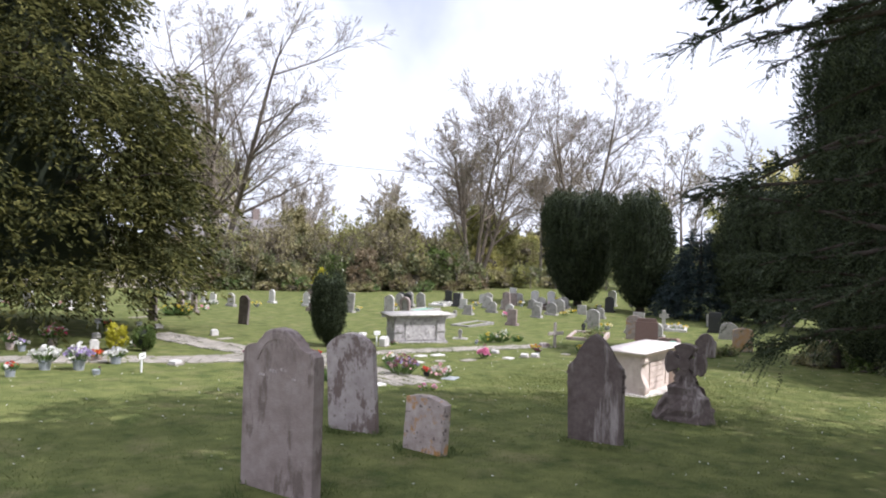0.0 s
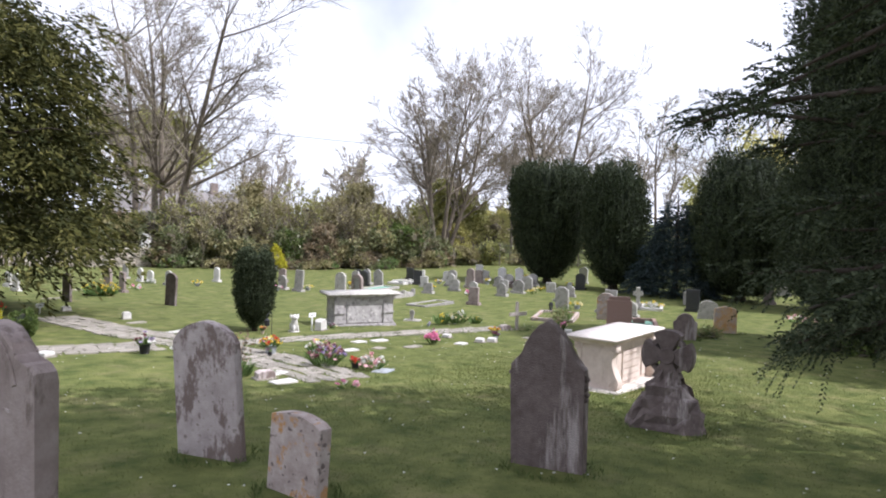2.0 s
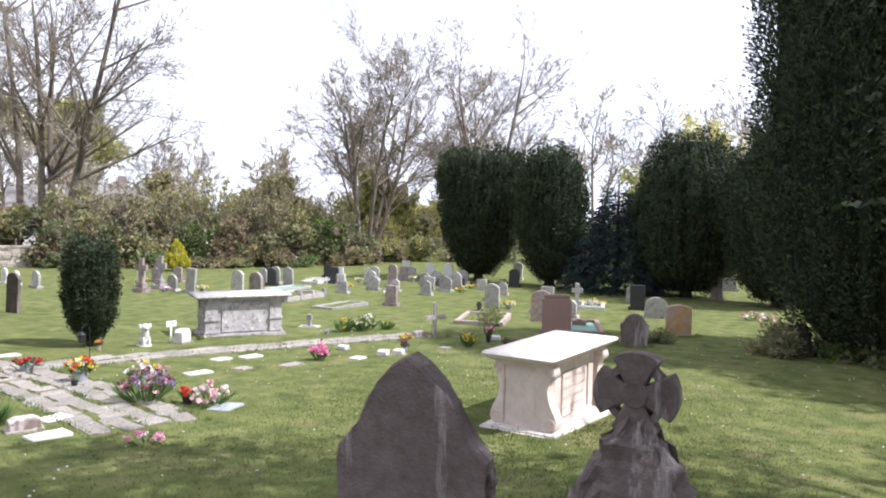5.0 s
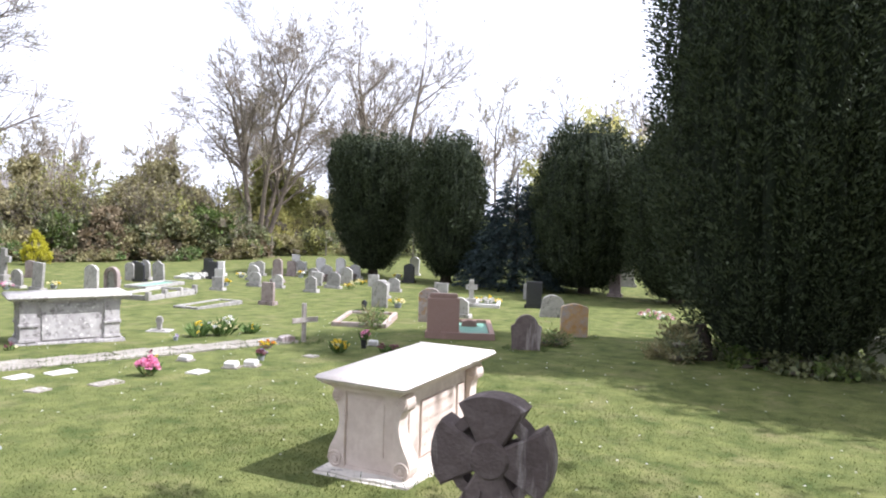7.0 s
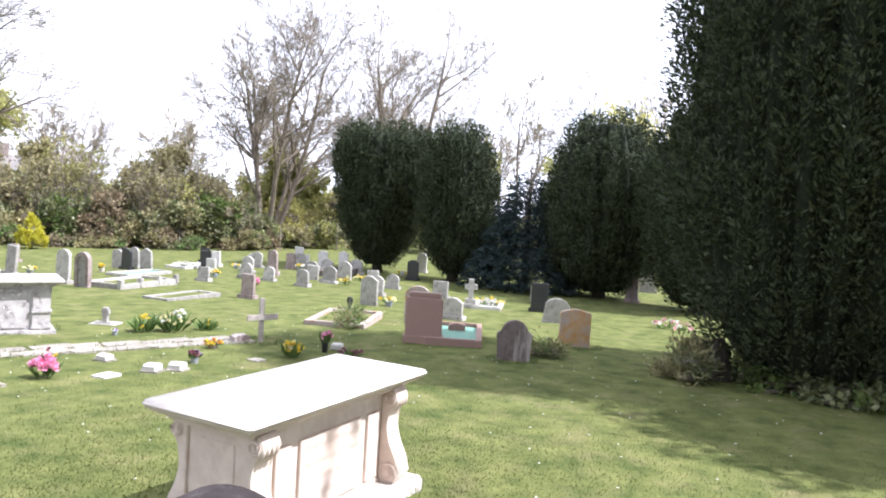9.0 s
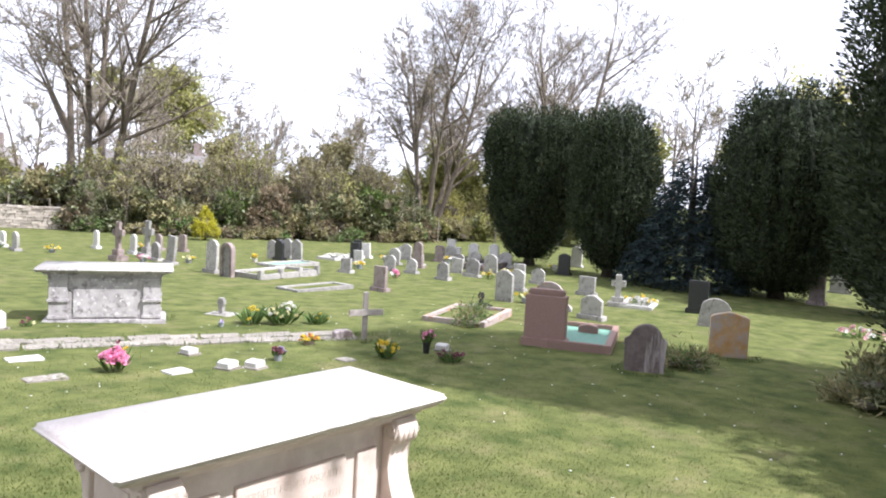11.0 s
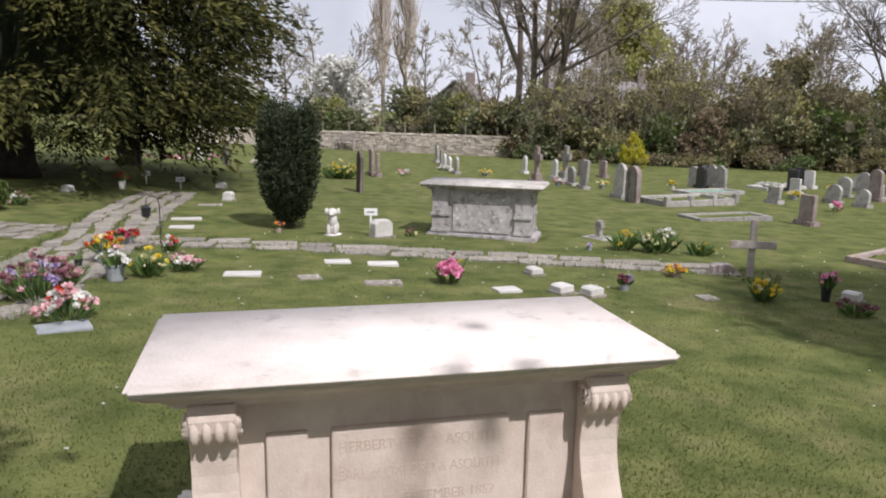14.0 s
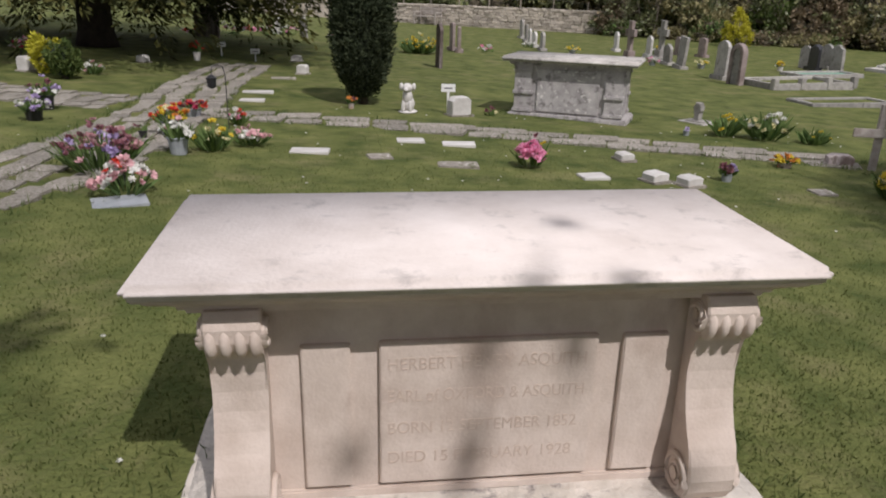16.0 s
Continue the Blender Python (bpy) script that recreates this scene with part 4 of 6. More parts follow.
for c, r in (((0, 0.02, 0.11), (0.095, 0.12, 0.13)), ((0, -0.03, 0.22), (0.075, 0.08, 0.12)), ((0, -0.05, 0.345), (0.075, 0.085, 0.07)), ((0, -0.13, 0.33), (0.035, 0.05, 0.032)), ((-0.09, -0.03, 0.36), (0.03, 0.03, 0.055)), ((0.09, -0.03, 0.36), (0.03, 0.03, 0.055)), ((-0.05, -0.10, 0.08), (0.028, 0.03, 0.10)), ((0.05, -0.10, 0.08), (0.028, 0.03, 0.10)), ((0, 0.0, 0.01), (0.14, 0.17, 0.02))):
    for v in bmesh.ops.create_icosphere(bm, subdivisions=2, radius=1)["verts"]:
        v.co = Vector(c) + Vector((v.co.x * r[0], v.co.y * r[1], v.co.z * r[2]))
part("figure", bm, WHITEST, DG, smooth=True)
HK = thing("shepherd_hook", at(-0.78, 6.85, 15), "thin dark iron shepherd's hook with a hanging lantern", "hook")
pts = np.array([[(0, 0, -0.15), (0, 0, 0.3), (0, 0, 0.60), (-0.02, 0, 0.68), (-0.08, 0, 0.71), (-0.14, 0, 0.68), (-0.15, 0, 0.60)]], float)
part("rod", tubes("rod", [(pts, np.full((1, 7), 0.006), 6)]), BLACKP, HK)
L = part("lantern", lathe([(0.02, 0.60), (0.055, 0.57), (0.05, 0.49), (0.05, 0.47), (0.015, 0.45)], 8, cx=-0.15), BLACKP, HK, "small dark lantern")
part("ring", lathe([(0.06, 0.555), (0.062, 0.565)], 8, cx=-0.15), BLACKP, L)

# ---- flowers ----
def bloom_mesh(c, style):
    me_name = c + "_bloom"
    rng = np.random.default_rng(len(c) * 7 + style)
    n = 9 if style == 0 else 13
    a = np.arange(n) * 2 * np.pi / n * (1 if style == 0 else 1.9)
    lift = 0.35 if style == 0 else rng.uniform(0.1, 1.4, n)
    way = np.stack([np.cos(a), np.sin(a), np.broadcast_to(lift, n)], 1)
    me = leaves(me_name, np.zeros((n, 3)), way, 0.045, 0.035, rng)
    me.materials.append(PETALS[c])
    return me


BLOOM = {}


def flowers(x, y, h, w, colours, n, label, pot="", seed=0, stems=60, name="flower_arrangement", leaf=0.10, size=1.0):
    """Cut or potted flowers: a pot, leaves and single blooms."""
    rng = np.random.default_rng(seed + int(abs(x * 131 + y * 17)))
    ob = thing(name, at(x, y, rng.uniform(0, 360)), label, "flowers")
    z0 = 0.0
    if pot:
        ph = min(0.16, h * 0.45)
        r = min(0.11, w * 0.28)
        P = part("pot", lathe([(r * 0.75, -0.03), (r * 0.78, 0), (r, ph), (r * 1.08, ph), (r * 1.08, ph + 0.012), (r * 0.9, ph + 0.012)], 14), {"grey": GREYP, "black": BLACKP, "white": WHITEST, "brown": LICHEN}[pot], ob)
        z0 = ph * 0.8
    a, q = rng.uniform(0, 6.28, stems), np.sqrt(rng.random(stems)) * w / 2
    base = np.stack([q * 0.5 * np.cos(a), q * 0.5 * np.sin(a), np.full(stems, z0)], 1)
    way = np.stack([np.cos(a) * q, np.sin(a) * q, np.full(stems, h * 0.7)], 1)
    part("foliage", leaves("foliage", base, way, rng.uniform(0.6, 1.0, stems) * max(leaf, h - z0), leaf * 0.28, rng), STEM, ob)
    for k in range(n):
        c = colours[int(rng.integers(0, len(colours)))]
        key = (c, int(rng.integers(0, 2)))
        if key not in BLOOM:
            BLOOM[key] = bloom_mesh(*key)
        aa, rr = rng.uniform(0, 6.28), math.sqrt(rng.random()) * w / 2
        o = new("bloom", BLOOM[key])
        o.parent = ob
        s = size * rng.uniform(0.7, 1.25)
        o.matrix_local = pose(rr * math.cos(aa), rr * math.sin(aa), z0 + (h - z0) * rng.uniform(0.55, 1.0) * (1.12 - 0.6 * rr / (w / 2 + 0.01)), rng.uniform(-50, 50), rng.uniform(-50, 50), 0) @ Matrix.Scale(s, 4)
    return ob


flowers(2.38, 5.34, 0.27, 0.30, ["pink"], 34, "bright pink ruffled posy with yellow flowers on the lawn", "", 1, 20, size=1.3)
flowers(2.46, 5.38, 0.36, 0.16, ["yellow", "plum"], 7, "small bunch of yellow flowers behind a pink posy", "", 2, 14)
flowers(-1.28, 6.25, 0.34, 0.44, ["yellow", "orange", "cream", "red"], 26, "yellow and red flowers in a grey pot", "grey", 3)
flowers(-1.50, 6.0, 0.17, 0.15, ["plum"], 1, "empty black plastic flower pot", "black", 4, 6)
flowers(-1.30, 7.55, 0.21, 0.36, ["crimson", "red", "plum"], 16, "dark red flowers in a grey pot beside the path", "grey", 5)
flowers(-0.70, 7.10, 0.20, 0.22, ["red", "white", "pink"], 10, "red and white flowers on the grass", "", 6)
flowers(-0.42, 5.90, 0.22, 0.38, ["white", "palepink"], 18, "bunch of white flowers lying on the grass", "", 7)
flowers(-0.74, 5.55, 0.30, 0.36, ["cream", "yellow"], 9, "cream flowers with broad grey-green leaves", "", 8, 70, leaf=0.16)
flowers(-1.02, 5.35, 0.34, 0.34, ["white", "palepink"], 12, "white flowers in a grey glazed pot", "grey", 9)
flowers(-1.48, 4.55, 0.44, 0.66, ["plum", "palepink", "plum", "lilac"], 70, "faded pink and plum flower bush", "", 10, 170, leaf=0.07)
flowers(-1.10, 3.85, 0.27, 0.50, ["white", "palepink"], 34, "pile of white and pale pink flowers", "", 11, 40)
flowers(-1.20, 4.14, 0.19, 0.24, ["red", "palepink", "red"], 10, "scarlet and yellow flowers beside a slate plaque", "black", 12)
flowers(-2.82, 6.76, 0.27, 0.34, ["lilac", "white"], 16, "lilac and white flowers in a black pot", "black", 13)
flowers(-3.0, 7.6, 0.36, 0.36, ["white", "plum", "lilac"], 18, "white and plum flowers in a black pot", "black", 14)
flowers(-2.67, 2.83, 0.11, 0.34, ["palepink", "pink", "white"], 12, "small pink wreath lying on the lawn", "", 15, 20)
flowers(-6.9, 8.3, 0.48, 0.52, ["white"], 40, "large bunch of white flowers in a grey pot", "grey", 16, size=1.3)
flowers(-6.4, 8.07, 0.48, 0.48, ["lilac", "white"], 40, "large bunch of lilac and white flowers in a grey pot", "grey", 17, size=1.3)
flowers(-5.56, 9.2, 0.25, 0.45, ["orange", "red"], 20, "orange-red flowers in a low pot", "brown", 18)
flowers(-5.45, 8.6, 0.32, 0.42, ["white"], 34, "mound of white flowers in a pot", "grey", 19, size=1.3)
flowers(-5.03, 12.6, 0.56, 0.62, ["pink", "crimson", "white"], 40, "pink and white flowers heaped on a grave", "brown", 20, size=1.2)
flowers(-6.2, 11.9, 0.42, 0.32, ["palepink", "white"], 16, "pale pink flowers in a pot", "brown", 21)
flowers(-6.1, 11.5, 0.28, 0.30, ["lilac", "white"], 14, "lilac and white flowers in a pot", "grey", 22)
flowers(-7.7, 7.65, 0.26, 0.3, ["white", "red"], 12, "white and red flowers in a grey pot", "grey", 23)
flowers(-6.45, 7.27, 0.17, 0.26, ["plum"], 1, "grey pot of withered flowers", "grey", 24, 10)
flowers(-2.6, 14.9, 0.42, 0.28, ["red"], 14, "red flowers in a white pot", "white", 25)
flowers(-3.61, 11.34, 0.22, 0.32, ["palepink", "white"], 14, "pale pink flowers on the grass", "", 26)
flowers(2.7, 20.3, 0.55, 1.3, ["yellow", "cream", "yellow"], 46, "clump of daffodils in the lawn", "", 27, 200, "daffodil_clump", 0.3, 1.3)
flowers(6.18, 7.5, 0.43, 0.57, ["cream", "white"], 20, "clump of cream daffodils", "", 28, 60, "daffodil_clump", 0.25, 1.3)
flowers(5.72, 7.72, 0.36, 0.5, ["yellow"], 5, "tuft of daffodil leaves with a few yellow flowers", "", 29, 50, "daffodil_clump", 0.25, 1.1)
flowers(6.75, 7.3, 0.25, 0.4, ["yellow", "cream"], 5, "low clump of yellow flowers", "", 30, 70, "daffodil_clump", 0.2)
flowers(5.69, 4.43, 0.30, 0.30, ["cream", "yellow"], 12, "bunch of cream daffodils on the lawn", "", 31, 50, "daffodil_clump", 0.2, 1.3)
flowers(5.4, 5.75, 0.13, 0.30, ["yellow", "orange"], 14, "low basket of yellow primroses", "brown", 32)
flowers(4.31, 4.98, 0.17, 0.20, ["lilac", "plum"], 8, "lilac flowers in a small grey pot", "grey", 33)
flowers(6.46, 4.4, 0.38, 0.20, ["palepink", "pink"], 14, "upright bunch of pink flowers in a dark vase", "black", 34)
flowers(6.3, 3.8, 0.2, 0.4, ["plum"], 14, "low withered brown flowers", "", 35, 60)
flowers(0.62, 8.9, 0.16, 0.16, ["orange", "plum"], 5, "small brown pot of flowers under a clipped bush", "brown", 36)
flowers(2.62, 8.7, 0.12, 0.2, ["plum", "cream"], 5, "small withered flowers beside a chest tomb", "", 37, 20)
flowers(5.13, 7.68, 0.13, 0.16, ["lilac"], 1, "grey stone flower urn", "grey", 38, 6)
flowers(16.0, 5.9, 0.3, 0.9, ["white", "yellow"], 24, "white flowers on a kerbed grave", "", 39, size=1.4)
flowers(15.8, 0.8, 0.25, 1.0, ["white", "palepink"], 30, "white and pink flowers along a grave", "", 40, size=1.4)
flowers(17.0, 18.8, 0.22, 1.2, ["white"], 30, "white wreaths on a kerbed grave", "", 41, size=1.5)
flowers(15.6, 16.2, 0.25, 0.4, ["white", "yellow"], 12, "white and yellow flowers before a headstone", "", 42, size=1.4)
flowers(10.9, 22.6, 0.35, 0.6, ["yellow", "white"], 16, "yellow and white flowers among headstones", "", 43, size=1.5)
frng = random.Random(61)
for k, (x, y) in enumerate([(9.3, 19.0), (8.0, 22.6), (10.6, 18.6), (12.9, 18.4), (16.4, 18.5), (18.2, 17.6), (15.1, 15.6), (20.0, 16.0), (21.8, 15.2), (19.0, 12.4), (17.0, 11.6), (14.2, 13.0), (7.0, 24.6), (5.0, 22.0), (22.6, 12.8), (13.4, 7.6), (17.6, 8.4), (24.2, 16.4)]):
    c = frng.choice([["white"], ["white", "yellow"], ["yellow", "cream"], ["white", "pink"], ["red", "white"]])
    flowers(x, y, frng.uniform(0.2, 0.32), frng.uniform(0.3, 0.6), c, 11, "small bunch of " + c[0] + " flowers before a headstone", frng.choice(["", "grey", "white"]), 600 + k, 22, size=1.6)
flowers(-3.6, 24.2, 0.4, 2.4, ["red", "white", "pink"], 50, "red and white flowers heaped along graves in the shade", "", 44, size=1.7)
flowers(-1.8, 26.0, 0.4, 1.8, ["white", "pink"], 30, "white and pink flowers along graves", "", 45, size=1.7)
flowers(0.4, 24.9, 0.35, 1.0, ["white", "palepink"], 22, "white flowers before white headstones", "", 46, size=1.7)
RS = thing("rose_bush", at(-3.25, 4.63, 30), "leggy rose bush with sparse leaves over a clump of green shoots", "shrub")
rng = np.random.default_rng(5)
n = 7
sets = grow((np.zeros((n, 3)) + rng.normal(size=(n, 3)) * (0.08, 0.08, 0), unit(rng.normal(size=(n, 3)) * 0.35 + (0, 0, 1)), rng.uniform(0.4, 0.75, n), np.full(n, 0.008)), [(5, 5, 0, 0.1, 4, 40, 0.4), (3, 3, 0.1, 0.2, 0, 0, 0)], rng)
part("stems", tubes("stems", sets), DARKBARK, RS)
P = sets[1][0].reshape(-1, 3)
part("leaves", leaves("leaves", P, rng.normal(size=P.shape), 0.06, 0.04, rng), BRONZE, RS)
m = 420
a, q = rng.uniform(0, 6.28, m), np.sqrt(rng.random(m)) * 0.22
part("shoots", leaves("shoots", np.stack([q * np.cos(a), q * np.sin(a), np.zeros(m)], 1), np.stack([np.cos(a) * 0.5, np.sin(a) * 0.5, np.ones(m)], 1) + rng.normal(size=(m, 3)) * 0.2, rng.uniform(0.1, 0.3, m), 0.02, rng), STEM, RS)

# ---- yews and conifers ----
YG = "columnar yews"
upright_yew(10.1, -2.5, [(1.2, 0.25), (1.6, 0.7), (1.9, 1.5), (2.2, 2.8), (2.32, 4.5), (2.25, 6.2), (2.4, 7.5), (2.15, 8.6), (1.35, 9.4), (0.5, 9.8)], 1, 110000, "huge dark columnar yew with dense upright sprays", (0.11, 0.038), rough=0.12, trunk=0.5, group=YG, plume=1.7)
# unseen yew, added only for the shadow it throws across the lawn
upright_yew(8.4, -7.7, [(1.2, 0.25), (1.7, 0.9), (2.1, 2.8), (2.2, 5.0), (2.0, 6.8), (1.3, 7.9), (0.4, 8.4)], 11, 16000, "dark columnar yew added out of view to shade the lawn", (0.17, 0.05), rough=0.10, trunk=0.4, group=YG)
upright_yew(23.3, 14.5, [(0.55, 0.3), (1.0, 0.9), (1.5, 2.0), (1.8, 3.4), (1.92, 4.7), (1.8, 5.5), (1.25, 5.95), (0.4, 6.05)], 2, 56000, "broad dark columnar yew with a flat top", (0.125, 0.042), rough=0.11, group=YG)
upright_yew(22.6, 10.5, [(0.45, 0.3), (1.0, 1.0), (1.33, 2.2), (1.4, 3.4), (1.25, 4.6), (0.9, 5.5), (0.4, 5.95)], 3, 42000, "slender dark columnar yew with a rounded top", (0.125, 0.042), rough=0.10, group=YG)
upright_yew(22.3, 4.55, [(0.8, 0.25), (1.5, 0.9), (1.8, 2.2), (1.85, 3.6), (1.5, 5.0), (0.9, 6.0), (0.3, 6.15)], 4, 48000, "dark bushy yew with an uneven top", (0.125, 0.042), rough=0.14, group=YG)
upright_yew(20.8, 1.0, [(0.6, 0.2), (1.3, 0.8), (1.75, 2.2), (1.8, 3.6), (1.5, 5.0), (0.8, 6.0), (0.3, 6.15)], 5, 34000, "dark yew with upright sprays beside a larger yew", (0.125, 0.042), rough=0.12, group=YG)
upright_yew(0.80, 9.42, [(0.07, 0.08), (0.18, 0.20), (0.30, 0.42), (0.37, 0.76), (0.39, 1.14), (0.37, 1.48), (0.29, 1.72), (0.17, 1.82)], 6, 26000, "small clipped yew bush narrowing to its foot", (0.06, 0.02), rough=0.10, trunk=0.06, name="yew_bush")
upright_yew(16.7, 28.2, [(0.5, 0.12), (0.56, 0.3), (0.40, 0.7), (0.19, 1.08), (0.02, 1.42)], 7, 5000, "golden-yellow conical dwarf conifer", (0.10, 0.04), mat=GOLDEN, rough=0.05, trunk=0.06, name="conifer_bush", core=OLIVE, plume=0.5)
upright_yew(-3.80, 10.6, [(0.08, 0.04), (0.18, 0.12), (0.21, 0.28), (0.18, 0.42), (0.08, 0.5)], 8, 3600, "small rounded golden-green bush", (0.05, 0.025), mat=GREENBOX, rough=0.08, trunk=0.04, name="box_bush", plume=0.5)
upright_yew(-4.2, 11.1, [(0.1, 0.04), (0.16, 0.15), (0.17, 0.35), (0.14, 0.48), (0.05, 0.56)], 9, 1500, "small upright golden bush", (0.08, 0.03), mat=GOLDEN, rough=0.1, trunk=0.03, name="conifer_bush", core=OLIVE, plume=0.4)


def conifer(x, y, h, r, seed, n, label, mat):
    """A spruce: whorls of drooping sprays round a straight trunk."""
    rng = np.random.default_rng(seed)
    ob = thing("conifer", at(x, y), label, "tree")
    part("trunk", lathe([(0.16, -0.1), (0.12, h * 0.4), (0.02, h)], 8), DARKBARK, ob, smooth=True)
    t = 1 - np.sqrt(rng.random(n))
    a = rng.uniform(0, 6.28, n)
    q = r * (1 - t) * rng.uniform(0.35, 1.0, n) + 0.05
    c = np.stack([q * np.cos(a), q * np.sin(a), 0.2 + t * (h - 0.4)], 1)
    w = np.stack([np.cos(a), np.sin(a), np.full(n, 0.1)], 1)
    cc, d = spray(c, w, 26, 0.55, rng, 0.25)
    part("crown", leaves("crown", cc, d, rng.uniform(0.08, 0.18, len(cc)), 0.04, rng), mat, ob)
    return ob


conifer(22.4, 7.4, 4.6, 2.1, 12, 1700, "dark blue-green spruce between yews", SPRUCE)


def spreading_yew(x, y, rows, seed, n, label, trunk, mats, size=0.9, per=34, hem=0.0, leaf=0.16):
    """An old open yew: trunk with limbs and layers of drooping sprays. rows: radius and height."""
    rng = np.random.default_rng(seed)
    ob = thing("yew_tree", at(x, y), label, "tree")
    pr, pz = np.array(rows).T
    top = pz[-1]
    part("trunk", lathe([(trunk * 1.5, -0.15), (trunk * 1.1, 0.4), (trunk, 1.5), (trunk * 0.6, top * 0.5), (0.05, top * 0.95)], 14), DARKBARK, ob, smooth=True)
    k = 46
    z = rng.uniform(pz[0] + 0.6, top * 0.85, k)
    a = rng.uniform(0, 6.28, k)
    L = np.interp(z, pz, pr) * 0.9
    D = np.stack([np.cos(a), np.sin(a), np.full(k, 0.12)], 1)
    sets = grow((np.stack([0 * z, 0 * z, z], 1), unit(D), L, 0.02 + 0.012 * L), [(6, 6, -0.03, 0.06, 5, 35, 0.45), (4, 4, -0.05, 0.1, 0, 0, 0)], rng)
    part("limb_frame", tubes("limb_frame", sets), DARKBARK, ob)
    zs = np.linspace(pz[0], top, 300)
    w = np.interp(zs, pz, pr)
    cum = np.cumsum(w) / w.sum()
    boughs = n // 9
    zz = np.interp(rng.random(boughs), cum, zs)
    aa = rng.uniform(0, 6.28, boughs)
    wave = lumps(rng, 9, 5.0, 2, 9)
    q = np.interp(zz, pz, pr) * (1 + 0.34 * wave(aa, zz)) * np.sqrt(rng.uniform(0.45, 1.0, boughs))
    B = np.stack([q * np.cos(aa), q * np.sin(aa), zz + hem * np.sin(aa * 3)], 1)
    out = np.stack([np.cos(aa), np.sin(aa), np.full(boughs, -0.1)], 1)
    s = rng.random((boughs, 9, 1))
    c = (B[:, None] + out[:, None] * (s - 0.6) * size * 1.5 + rng.normal(size=(boughs, 9, 3)) * size * (0.26, 0.26, 0.16)).reshape(-1, 3)
    c[:, 2] = np.maximum(c[:, 2], pz[0])
    d = (out[:, None] + rng.normal(size=(boughs, 9, 3)) * (0.45, 0.45, 0.15)).reshape(-1, 3)
    # outer spray ends get the colour painted as sunlit
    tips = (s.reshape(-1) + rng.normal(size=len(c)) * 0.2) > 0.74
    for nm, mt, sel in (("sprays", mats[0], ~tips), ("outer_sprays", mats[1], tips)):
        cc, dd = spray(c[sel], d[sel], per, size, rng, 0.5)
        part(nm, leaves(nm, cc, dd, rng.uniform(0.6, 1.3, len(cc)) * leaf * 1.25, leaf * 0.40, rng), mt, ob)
    # solid core that stops the sky showing through, coloured as shade
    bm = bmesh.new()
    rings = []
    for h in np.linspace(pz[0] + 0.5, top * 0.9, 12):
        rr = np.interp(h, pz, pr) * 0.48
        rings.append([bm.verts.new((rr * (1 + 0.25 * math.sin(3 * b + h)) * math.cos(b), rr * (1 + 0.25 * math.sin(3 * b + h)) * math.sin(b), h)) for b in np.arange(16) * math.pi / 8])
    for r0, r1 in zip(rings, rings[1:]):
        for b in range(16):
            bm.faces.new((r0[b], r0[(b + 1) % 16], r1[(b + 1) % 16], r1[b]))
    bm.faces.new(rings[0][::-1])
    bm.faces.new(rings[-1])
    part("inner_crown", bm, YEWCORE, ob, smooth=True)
    return ob


spreading_yew(-5.3, 17.2, [(5.2, 1.0), (5.8, 2.6), (5.9, 4.5), (5.0, 6.8), (3.9, 8.8), (2.9, 10.8), (2.0, 13.0), (0.7, 15.5)], 21, 6400, "large spreading yew tree with hanging olive-green sprays", 0.36, (OLDYEW, YEWSUN), 1.0, 28, 0.25, 0.145)

